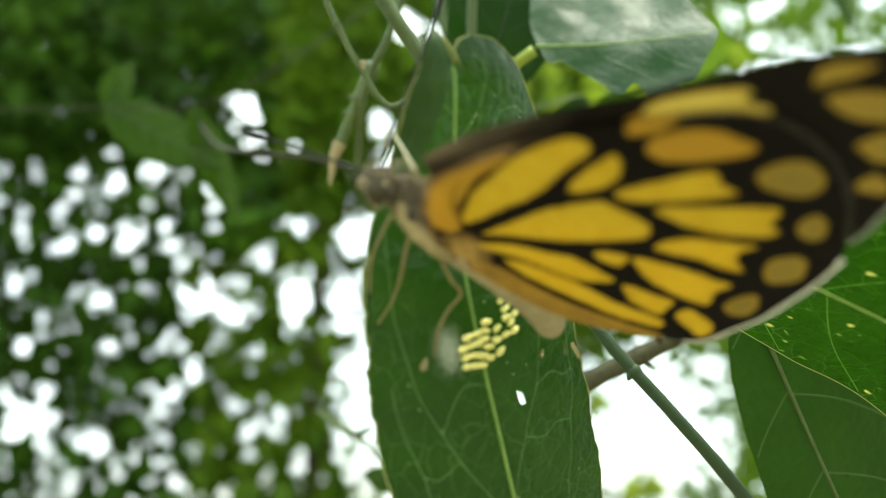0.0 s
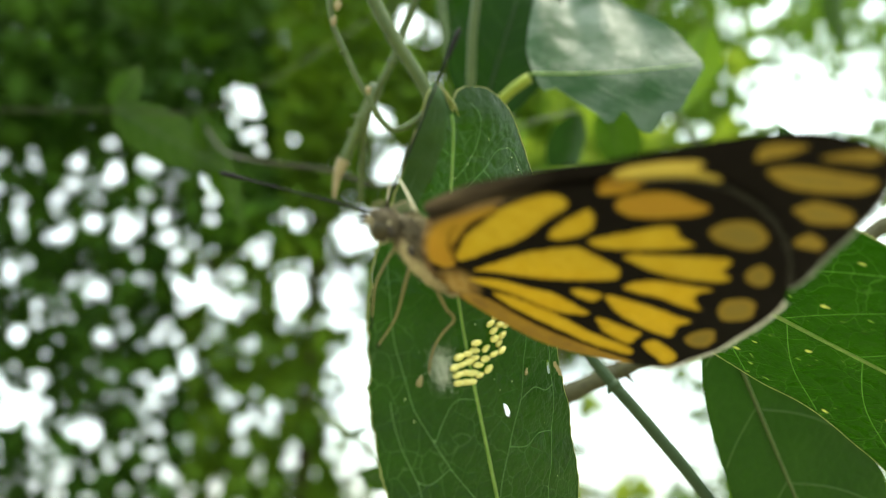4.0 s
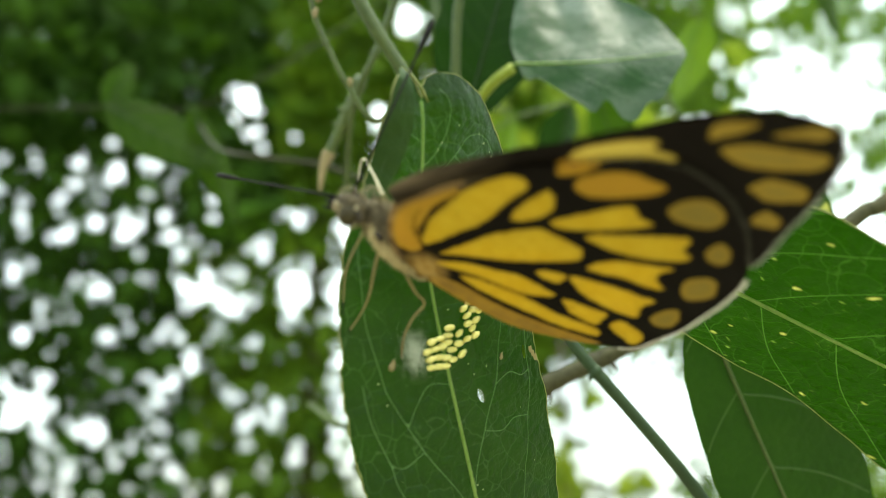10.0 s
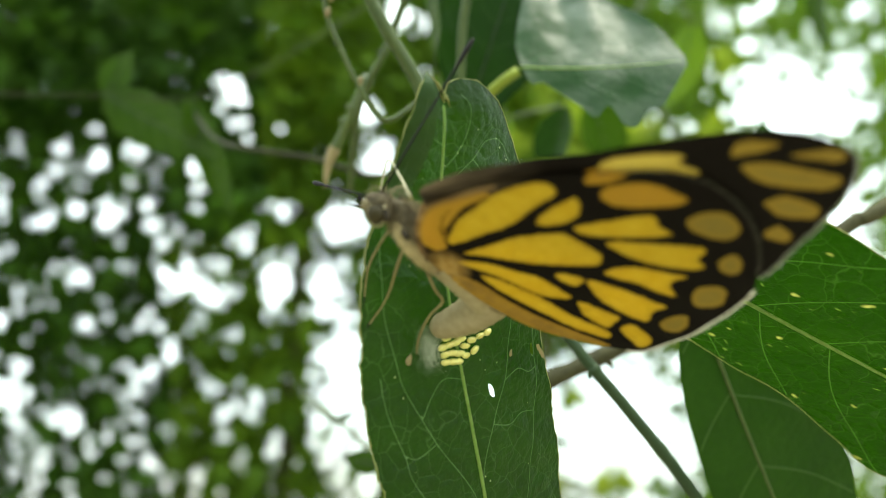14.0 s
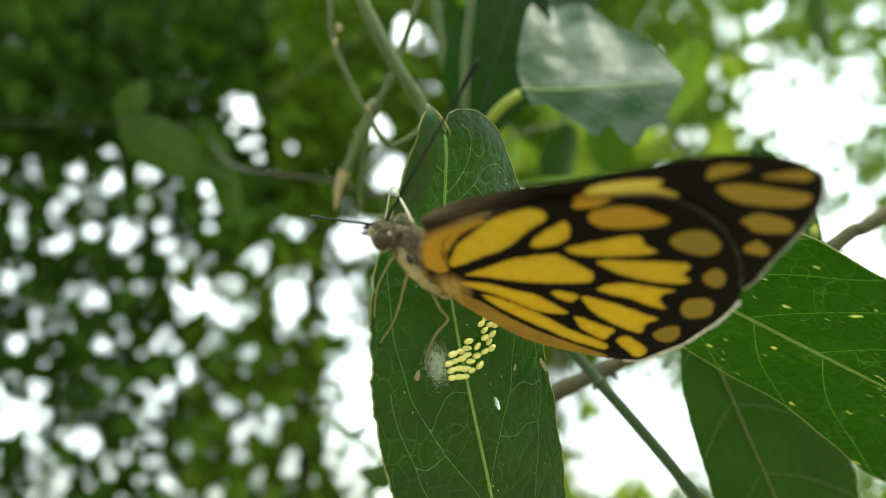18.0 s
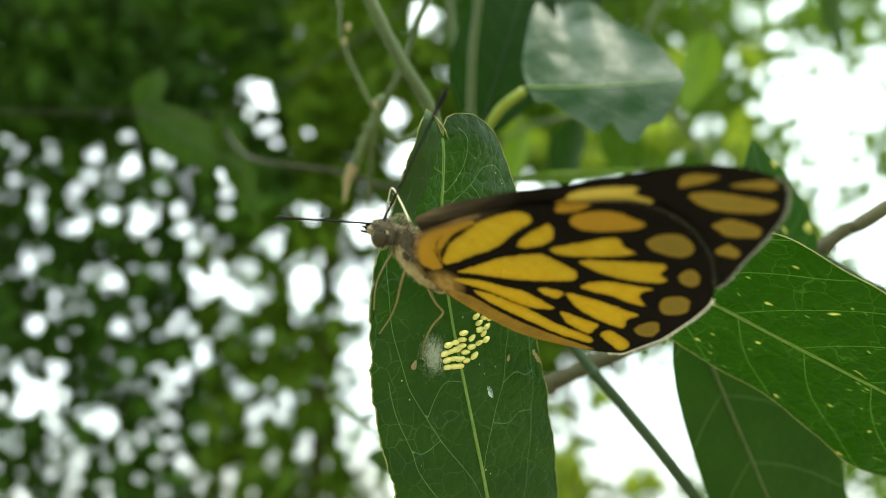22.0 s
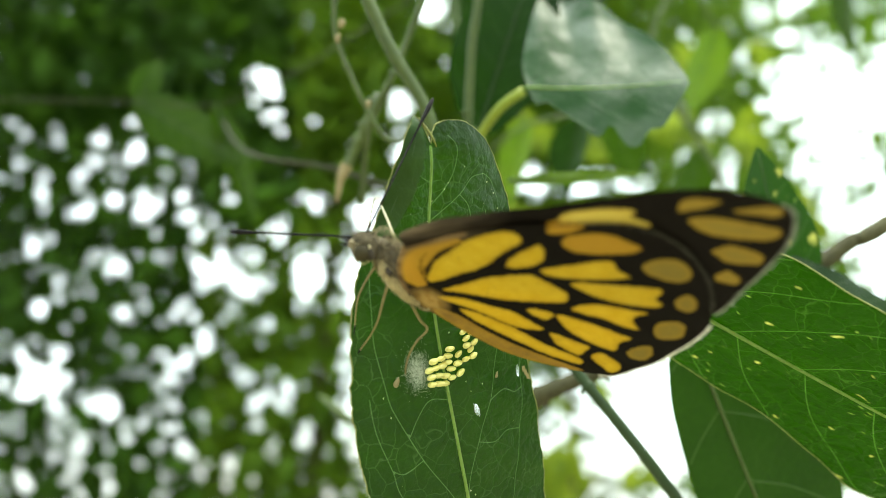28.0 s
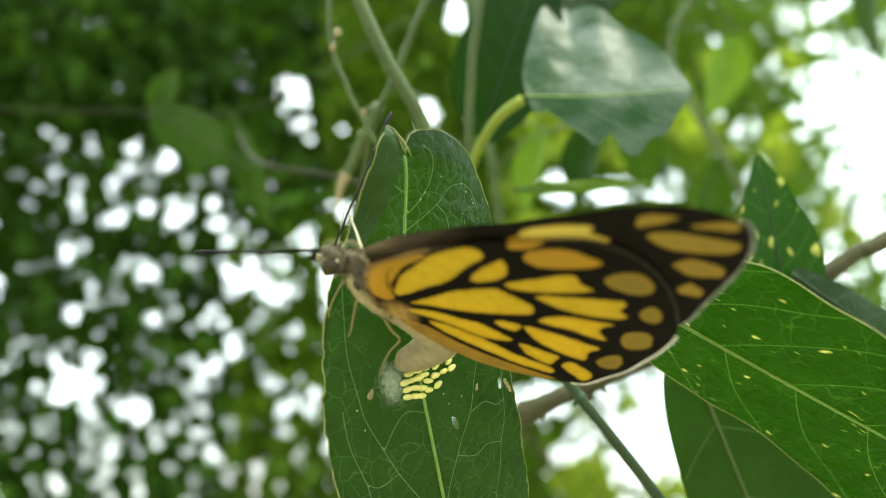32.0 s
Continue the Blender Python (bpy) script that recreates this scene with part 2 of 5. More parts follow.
HANGING_LEAF = leaf_material("hanging_leaf", col(0.008, 0.025, 0.003), col(0.014, 0.040, 0.004), col(0.07, 0.11, 0.04), 0.36, rough=0.4, gloss=0.18, shine=1.1, net_strength=0.10)
WAXY_LEAF = leaf_material("waxy_leaf", col(0.012, 0.040, 0.013), col(0.020, 0.056, 0.019), col(0.04, 0.09, 0.04), 0.12, rough=0.46, gloss=1.0, sheen=1.0, net_strength=0.06, crumple=1.0)
BUSH_LEAF = leaf_material("bush_leaf", col(0.014, 0.034, 0.003), col(0.028, 0.056, 0.005), col(0.08, 0.14, 0.04), 0.34, rough=0.5, gloss=0.10)
FLECKED_LEAF = leaf_material("flecked_leaf", col(0.008, 0.034, 0.004), col(0.015, 0.052, 0.006), col(0.05, 0.10, 0.03), 0.26, specks=1.7, speck_mm=0.62, gloss=0.15, shine=1.2)
LIT_LEAF = leaf_material("lit_leaf", col(0.060, 0.12, 0.008), col(0.115, 0.185, 0.016), col(0.14, 0.24, 0.06), 0.22, gloss=0.2)
STEM = plain_material("green_stem", col(0.032, 0.058, 0.011), col(0.075, 0.108, 0.027), 0.5, 700.0)
TWIG = plain_material("dull_twig", col(0.018, 0.020, 0.009), col(0.040, 0.040, 0.020), 0.85, 600.0)
STEM_DARK = plain_material("dark_green_stem", col(0.016, 0.034, 0.012), col(0.030, 0.056, 0.021), 0.5, 700.0, gloss=0.25)
BARK = plain_material("thorny_bark", col(0.030, 0.029, 0.012), col(0.080, 0.074, 0.030), 0.8, 900.0, bump_mm=0.4)
DRY = plain_material("dry_husk", col(0.28, 0.23, 0.12), col(0.42, 0.35, 0.20), 0.8, 500.0, through=0.3)
PETIOLE = plain_material("yellow_green_petiole", col(0.20, 0.27, 0.03), col(0.30, 0.36, 0.05), 0.5, 500.0, through=0.25)
RIB = plain_material("pale_midrib", col(0.19, 0.33, 0.07), col(0.29, 0.43, 0.12), 0.5, 900.0, through=0.4)
RIM = plain_material("leaf_rim", col(0.24, 0.28, 0.09), col(0.42, 0.43, 0.18), 0.6, 900.0, through=0.3)
FLECK = plain_material("pale_fleck", col(0.35, 0.42, 0.22), col(0.55, 0.58, 0.40), 0.7, 900.0, through=0.3)
EGG = plain_material("egg_shell", col(0.80, 0.74, 0.24), col(0.86, 0.82, 0.36), 0.35, 2500.0, through=0.25, gloss=0.5, bump_mm=0.03)
FUR = plain_material("grey_brown_fur", col(0.040, 0.031, 0.018), col(0.165, 0.135, 0.082), 0.9, 2500.0, bump_mm=0.2)
BUFF = plain_material("buff_scales", col(0.30, 0.24, 0.12), col(0.48, 0.40, 0.23), 0.8, 2000.0, through=0.15)
ABDOMEN = plain_material("pale_abdomen", col(0.30, 0.25, 0.14), col(0.44, 0.375, 0.24), 0.7, 1200.0, through=0.25)
EYE = plain_material("compound_eye", col(0.018, 0.014, 0.005), col(0.045, 0.036, 0.014), 0.55, 1100.0, gloss=0.2, bump_mm=0.02)
PALE_FUR = plain_material("pale_fur", col(0.22, 0.18, 0.10), col(0.50, 0.44, 0.30), 0.9, 2200.0, through=0.2)
DARK_FUR = plain_material("dark_fur", col(0.02, 0.016, 0.012), col(0.05, 0.04, 0.028), 0.9, 2500.0)
BLACK = plain_material("black_chitin", col(0.005, 0.005, 0.005), col(0.012, 0.011, 0.010), 0.6, 2500.0, gloss=0.12)
LEG = plain_material("tan_leg", col(0.13, 0.098, 0.042), col(0.24, 0.19, 0.085), 0.6, 1500.0)
PALE_LEG = plain_material("pale_leg", col(0.42, 0.38, 0.24), col(0.56, 0.52, 0.36), 0.6, 1500.0)
FRINGE = plain_material("white_fringe", col(0.60, 0.57, 0.50), col(0.80, 0.78, 0.72), 0.9, 3000.0, through=0.3)
SILK = plain_material("silk", col(0.52, 0.57, 0.50), col(0.72, 0.75, 0.68), 0.6, 3000.0, through=0.3)
FOLD_LEAF = leaf_material("folded_leaf", col(0.026, 0.064, 0.016), col(0.044, 0.092, 0.028), col(0.10, 0.15, 0.08), 0.35, rough=0.5, gloss=0.2, crumple=2.2)
GREY_FRINGE = plain_material("grey_fringe", col(0.03, 0.028, 0.024), col(0.10, 0.095, 0.08), 0.8, 3000.0, through=0.2)
SILVER_FRINGE = plain_material("silver_fringe", col(0.16, 0.16, 0.145), col(0.34, 0.34, 0.31), 0.8, 3000.0, through=0.2)
WING = wing_material("wing_scales", 0.30)
FOREWING = wing_material("forewing_scales", 0.22)


def crown_material(name, dark, light, through):
    m, t = material(name)
    rnd = node(t, "NewGeometry", "Random Per Island")
    obj = node(t, "TexCoord", 3)
    base = mix(t, rnd, dark, light)
    base = mix(t, ramp(t, noise_tex(t, 30.0, 3.0, obj), 0.35, 0.7, 0.0, 0.5), base, light)
    # broad sunlit patches put into the leaf colour
    base = mix(t, ramp(t, noise_tex(t, 3.2, 3.0, obj), 0.50, 0.68, 0.0, 0.8), base, col(light[0] * 1.7, light[1] * 1.6, light[2] * 1.1))
    face = node(t, "BsdfPrincipled", 0, Base_Color=base, Roughness=0.6, Specular_IOR_Level=0.15)
    glow = node(t, "BsdfTranslucent", 0, Color=mix(t, 0.4, base, col(light[0] * 1.5, light[1] * 1.6, light[2])))
    finish(t, node(t, "MixShader", 0, i0=through, i1=face, i2=glow))
    return m


# Crown leaves in shade and in light: both tones are put into the colour.
CROWN_SHADED = crown_material("shaded_crown", col(0.004, 0.017, 0.003), col(0.052, 0.128, 0.014), 0.34)
CROWN_LIT = crown_material("lit_crown", col(0.030, 0.082, 0.009), col(0.125, 0.225, 0.022), 0.46)
CROWN_SUNLIT = crown_material("sunlit_crown", col(0.060, 0.115, 0.010), col(0.19, 0.26, 0.03), 0.55)
TRUNK = plain_material("trunk_bark", col(0.035, 0.027, 0.016), col(0.085, 0.066, 0.040), 0.9, 30.0, bump_mm=8)
# Ground colour, made pale to throw light up onto the wing.
BOUNCE_GROUND = plain_material("bounce_ground", col(0.26, 0.22, 0.14), col(0.42, 0.37, 0.26), 0.95, 6.0, bump_mm=20)


# ---------------------------------------------------------------- mesh helpers
def part(name, data, mat, parent=None, label="", m=None):
    """Links a bmesh or mesh as one object, under a thing or at top level."""
    if isinstance(data, bmesh.types.BMesh):
        mesh = bpy.data.meshes.new(name)
        data.to_mesh(mesh)
        data.free()
    else:
        mesh = data
    mesh.materials.clear()
    mesh.materials.append(mat)
    for p in mesh.polygons:
        p.use_smooth = True
    ob = new(name, mesh)
    if parent is not None:
        ob.parent = parent
    if m is not None:
        ob.matrix_basis = m
    if label:
        ob["label"] = label
    return ob


def smooth_loop(points, step, closed=True):
    """A Catmull-Rom curve through the points, cut into pieces of about that length."""
    pts = [Vector(p) for p in points]
    n, out = len(pts), []
    for i in range(n if closed else n - 1):
        if closed:
            a, b, c, d = (pts[(i + k) % n] for k in (-1, 0, 1, 2))
        else:
            a, b, c, d = pts[max(i - 1, 0)], pts[i], pts[i + 1], pts[min(i + 2, n - 1)]
        k = max(1, round((c - b).length / step))
        for j in range(k):
            s = j / k
            out.append(0.5 * (2 * b + (c - a) * s + (2 * a - 5 * b + 4 * c - d) * s * s + (3 * b - a - 3 * c + d) * s ** 3))
    if not closed:
        out.append(pts[-1])
    return out


def far_from(grid, line):
    """Distance of each grid point to a polyline."""
    best = np.full(len(grid), 1e9)
    for a, b in zip(line[:-1], line[1:]):
        a, b = np.array(a[:2]), np.array(b[:2])
        ab = b - a
        s = np.clip(((grid - a) @ ab) / max(ab @ ab, 1e-12), 0, 1)
        best = np.minimum(best, np.hypot(*(grid - a - s[:, None] * ab).T))
    return best


def plate(outline, step, bend, lines=(), holes=()):
    """A thin sheet with that outline (millimetres), triangulated finely, bent by bend(x, y) -> z. Returns the mesh and its flat points."""
    edge = [Vector(p[:2]) for p in outline]
    verts, edges = list(edge), [(i, (i + 1) % len(edge)) for i in range(len(edge))]
    for hole in holes:
        k = len(verts)
        verts += [Vector(p[:2]) for p in hole]
        edges += [(k + i, k + (i + 1) % len(hole)) for i in range(len(hole))]
    for line in lines:
        k = len(verts)
        verts += [Vector(p[:2]) for p in line]
        edges += [(k + i, k + i + 1) for i in range(len(line) - 1)]
    e = np.array([tuple(p) for p in edge])
    lo, hi = e.min(0), e.max(0)
    gx, gy = np.meshgrid(np.arange(lo[0], hi[0], step), np.arange(lo[1], hi[1], step))
    gx = gx + (np.arange(gx.shape[0]) % 2)[:, None] * step / 2
    g = np.stack([gx.ravel(), gy.ravel()], 1)
    g = g[inside(g, e)]
    g = g[far_from(g, [tuple(p) for p in edge] + [tuple(edge[0])]) > step * 0.5]
    for hole in holes:
        h = np.array([tuple(p[:2]) for p in hole])
        g = g[~inside(g, h)]
    verts += [Vector(p) for p in g.tolist()]
    v, _, f, *_ = delaunay_2d_cdt(verts, edges, [], 1, 1e-6)
    flat = np.array([tuple(p) for p in v])
    faces = [tuple(t) for t in f]
    if holes:
        mid = np.array([flat[list(t)].mean(0) for t in faces])
        bad = np.zeros(len(faces), bool)
        for hole in holes:
            bad |= inside(mid, np.array([tuple(p[:2]) for p in hole]))
        faces = [t for t, b in zip(faces, bad) if not b]
    z = bend(flat[:, 0], flat[:, 1])
    mesh = bpy.data.meshes.new("sheet")
    mesh.from_pydata([tuple(p) for p in (np.column_stack([flat, z]) * MM).tolist()], [], faces)
    return mesh, flat


def inside(g, poly):
    x, y = g.T
    hit = np.zeros(len(g), bool)
    for (x0, y0), (x1, y1) in zip(poly, np.roll(poly, -1, 0)):
        cross = (y0 > y) != (y1 > y)
        with np.errstate(divide="ignore", invalid="ignore"):
            hit ^= cross & (x < (x1 - x0) * (y - y0) / (y1 - y0) + x0)
    return hit


def channel(mesh, name, values):
    a = mesh.attributes.new(name, "FLOAT", "POINT")
    a.data.foreach_set("value", np.asarray(values, np.float32))


def tube(points, radii, sides=8, caps=True, scale=MM):
    """A bmesh tube along points (millimetres)."""
    bm = bmesh.new()
    pts = [Vector(p) for p in points]
    rings = []
    up = Vector((0.31, 0.2, 0.93))
    for i, p in enumerate(pts):
        d = (pts[min(i + 1, len(pts) - 1)] - pts[max(i - 1, 0)]).normalized()
        x = d.cross(up).normalized()
        y = d.cross(x)
        r = radii[i] if not isinstance(radii, (int, float)) else radii
        rings.append([bm.verts.new((p + x * math.cos(a) * r + y * math.sin(a) * r) * scale) for a in (2 * math.pi * k / sides for k in range(sides))])
    for a, b in zip(rings[:-1], rings[1:]):
        for k in range(sides):
            bm.faces.new((a[k], a[(k + 1) % sides], b[(k + 1) % sides], b[k]))
    if caps:
        bm.faces.new(rings[0][::-1])
        bm.faces.new(rings[-1])
    bmesh.ops.recalc_face_normals(bm, faces=bm.faces)
    return bm


def curve_tube(points, r0, r1, step=1.5, sides=8, wobble=0.0, knots=()):
    pts = smooth_loop(points, step, closed=False)
    n = len(pts) - 1
    radii = []
    for i, p in enumerate(pts):
        s = i / max(n, 1)
        r = r0 + (r1 - r0) * s
        for k, size in knots:
            r *= 1 + size * math.exp(-((s - k) * n * step / (2.2 * r0)) ** 2)
        radii.append(r * (1 + wobble * noise.noise(p * 0.35)))
    return tube(pts, radii, sides)


def blob(center, axis, half, radius, rough=0.0, seed=0.0, rings=18, sides=20, taper=0.0):
    """A rounded body along an axis, a little uneven."""
    c, d = Vector(center), Vector(axis).normalized()
    pts, radii = [], []
    for i in range(rings + 1):
        a = math.pi * i / rings
        pts.append(c - d * math.cos(a) * half)
        radii.append(max(0.02, radius * math.sin(a) * (1 + taper * math.cos(a))))
    bm = tube(pts, radii, sides)
    if rough:
        for v in bm.verts:
            p = v.co / MM
            v.co += (p - c).normalized() * rough * MM * noise.noise(p * 1.3 + Vector((seed, 0, 0)))
    return bm


def fur(places, normals, length, width, lean, seed, scatter=0.5):
    """Many fine tapering hairs on a body, joined."""
    rng = random.Random(seed)
    verts, faces = [], []
    for p, n in zip(places, normals):
        d = (n + lean * 0.9 + Vector((rng.uniform(-1, 1), rng.uniform(-1, 1), rng.uniform(-1, 1))) * scatter).normalized()
        side = d.cross(Vector((rng.uniform(-1, 1), rng.uniform(-1, 1), rng.uniform(-1, 1)))).normalized() * width * 0.5
        l = length * rng.uniform(0.5, 1.2)
        k = len(verts)
        verts += [p - side, p + side, p + d * l * 0.6 + side * 0.6, p + d * l]
        faces += [(k, k + 1, k + 2), (k, k + 2, k + 3)]
    mesh = bpy.data.meshes.new("hairs")
    mesh.from_pydata([tuple(v * MM) for v in verts], [], faces)
    return mesh


# ---------------------------------------------------------------- ground and the trees round the plant
def ground_sheet():
    bm = bmesh.new()
    bmesh.ops.create_grid(bm, x_segments=60, y_segments=60, size=300)
    for v in bm.verts:
        v.co.z = 0.12 * noise.noise(v.co * 0.15)
    # added out of view as a reflector from below
    tagged(part("ground", bm, BOUNCE_GROUND), "unseen ground sheet, made pale to bounce light up", "ground", kind="structure")


ground_sheet()

# Openings in the foliage through which the sky shows, placed to fit the camera's view, as slopes (hundredths) from the
# camera: across, up, half width, half height.
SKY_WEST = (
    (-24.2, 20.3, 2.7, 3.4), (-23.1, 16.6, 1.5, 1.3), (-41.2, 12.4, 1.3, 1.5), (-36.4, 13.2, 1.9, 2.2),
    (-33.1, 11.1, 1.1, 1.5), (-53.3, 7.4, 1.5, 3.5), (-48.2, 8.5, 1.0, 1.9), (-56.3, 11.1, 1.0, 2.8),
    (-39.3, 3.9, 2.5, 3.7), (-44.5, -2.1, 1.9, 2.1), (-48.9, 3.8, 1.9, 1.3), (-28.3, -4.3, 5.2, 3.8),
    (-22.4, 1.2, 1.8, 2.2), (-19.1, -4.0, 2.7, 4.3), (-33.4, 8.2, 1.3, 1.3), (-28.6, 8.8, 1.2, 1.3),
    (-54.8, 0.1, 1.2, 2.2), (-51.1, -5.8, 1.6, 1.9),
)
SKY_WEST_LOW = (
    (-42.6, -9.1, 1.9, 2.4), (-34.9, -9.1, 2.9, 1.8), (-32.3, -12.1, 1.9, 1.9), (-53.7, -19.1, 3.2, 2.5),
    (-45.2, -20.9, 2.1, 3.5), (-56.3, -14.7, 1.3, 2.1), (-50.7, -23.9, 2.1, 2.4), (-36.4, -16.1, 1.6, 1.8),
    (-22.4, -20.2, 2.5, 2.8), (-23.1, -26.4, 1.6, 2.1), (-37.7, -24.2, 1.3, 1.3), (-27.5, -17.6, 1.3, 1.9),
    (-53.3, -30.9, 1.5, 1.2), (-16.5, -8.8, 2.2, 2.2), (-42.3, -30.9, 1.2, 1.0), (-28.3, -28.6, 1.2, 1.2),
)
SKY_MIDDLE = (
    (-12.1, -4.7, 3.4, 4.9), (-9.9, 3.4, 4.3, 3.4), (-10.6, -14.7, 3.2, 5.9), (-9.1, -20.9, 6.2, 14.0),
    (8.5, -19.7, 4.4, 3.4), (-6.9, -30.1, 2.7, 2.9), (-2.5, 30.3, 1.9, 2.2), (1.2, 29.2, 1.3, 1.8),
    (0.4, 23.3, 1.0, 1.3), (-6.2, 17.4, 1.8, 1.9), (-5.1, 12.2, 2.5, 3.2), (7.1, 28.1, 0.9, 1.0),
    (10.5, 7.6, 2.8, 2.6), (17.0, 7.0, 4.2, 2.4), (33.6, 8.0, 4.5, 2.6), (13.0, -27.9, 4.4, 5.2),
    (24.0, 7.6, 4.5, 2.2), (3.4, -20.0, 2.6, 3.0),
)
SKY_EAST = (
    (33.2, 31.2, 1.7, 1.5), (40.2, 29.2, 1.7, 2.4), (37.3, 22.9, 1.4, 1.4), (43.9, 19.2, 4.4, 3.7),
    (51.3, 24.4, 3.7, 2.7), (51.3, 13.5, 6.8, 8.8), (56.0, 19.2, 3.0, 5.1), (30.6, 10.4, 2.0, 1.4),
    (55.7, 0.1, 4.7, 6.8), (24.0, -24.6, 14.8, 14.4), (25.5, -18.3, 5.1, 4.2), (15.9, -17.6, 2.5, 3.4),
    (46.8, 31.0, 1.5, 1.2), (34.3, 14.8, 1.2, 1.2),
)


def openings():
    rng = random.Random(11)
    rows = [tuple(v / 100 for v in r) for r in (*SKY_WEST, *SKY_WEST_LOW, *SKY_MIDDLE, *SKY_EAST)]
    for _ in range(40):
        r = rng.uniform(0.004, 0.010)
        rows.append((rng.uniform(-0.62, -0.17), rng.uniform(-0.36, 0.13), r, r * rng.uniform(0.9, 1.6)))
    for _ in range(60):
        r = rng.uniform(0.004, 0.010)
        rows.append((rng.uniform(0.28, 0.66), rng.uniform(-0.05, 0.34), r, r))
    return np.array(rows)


def leaf_cloud(name, rows, rng, length, width):
    """Leaves as small folded blades at the given places (metres), joined."""
    p = np.asarray(rows)
    n = len(p)
    d = rng.normal(size=(n, 3)) + np.array([0, 0, -0.6])
    d /= np.linalg.norm(d, axis=1)[:, None]
    s = np.cross(d, rng.normal(size=(n, 3)))
    s /= np.linalg.norm(s, axis=1)[:, None]
    up = np.cross(s, d)
    k = rng.uniform(0.6, 1.3, (n, 1))
    l, w = length * k, width * k
    v = np.stack([p - d * l * 0.5, p + s * w * 0.42 - d * l * 0.12 + up * w * 0.22, p + s * w * 0.36 + d * l * 0.2 + up * w * 0.2, p + d * l * 0.5 - up * w * 0.3, p - s * w * 0.36 + d * l * 0.2 + up * w * 0.2, p - s * w * 0.42 - d * l * 0.12 + up * w * 0.22], 1).reshape(-1, 3)
    b = np.arange(n)[:, None] * 6
    f = np.concatenate([b + [0, 1, 2, 3], b + [0, 3, 4, 5]], 1).reshape(-1, 4)
    mesh = bpy.data.meshes.new(name)
    mesh.vertices.add(len(v))
    mesh.vertices.foreach_set("co", v.ravel())
    mesh.loops.add(f.size)
    mesh.loops.foreach_set("vertex_index", f.ravel().astype(np.int32))
    mesh.polygons.add(len(f))
    mesh.polygons.foreach_set("loop_start", np.arange(0, f.size, 4, dtype=np.int32))
    mesh.update()
    return mesh


def tree(label, base, height, radius, crown_rows, seed, mat, leaf_len, leaf_wid, lean=0.0, limbs=6, reach=0.18):
    rng = np.random.default_rng(seed)
    r = random.Random(seed)
    root = new("tree")
    root.location = base
    tagged(root, label, "tree", "trees of the thicket")
    line = [(lean * s + 0.05 * math.sin(3 * s + seed), 0.05 * math.cos(2 * s + seed), height * s) for s in (0, 0.2, 0.4, 0.6, 0.8, 1.0)]
    pts = smooth_loop(line, 0.25, closed=False)
    bm = tube(pts, [radius * (1.15 - 0.8 * i / len(pts)) * (1 + 0.1 * noise.noise(p * 2)) for i, p in enumerate(pts)], 12, scale=1.0)
    part("trunk", bm, TRUNK, root)
    for k in range(limbs):
        a = k * 2.4 + seed
        h = height * (0.45 + 0.5 * k / limbs)
        o = Vector((lean * h / height, 0, h))
        e = o + Vector((math.cos(a), math.sin(a), 0.7)) * height * reach
        bm = tube(smooth_loop([o, (o + e) / 2 + Vector((0, 0, -0.06)), e], 0.2, closed=False), radius * 0.28, 7, scale=1.0)
        part("limb", bm, TRUNK, root)
    if len(crown_rows):
        rows = np.asarray(crown_rows) - np.array(base)
        ob = part("crown", leaf_cloud("crown", rows, rng, leaf_len, leaf_wid), mat, root)
        tagged(ob, kind="stuff")
    return root


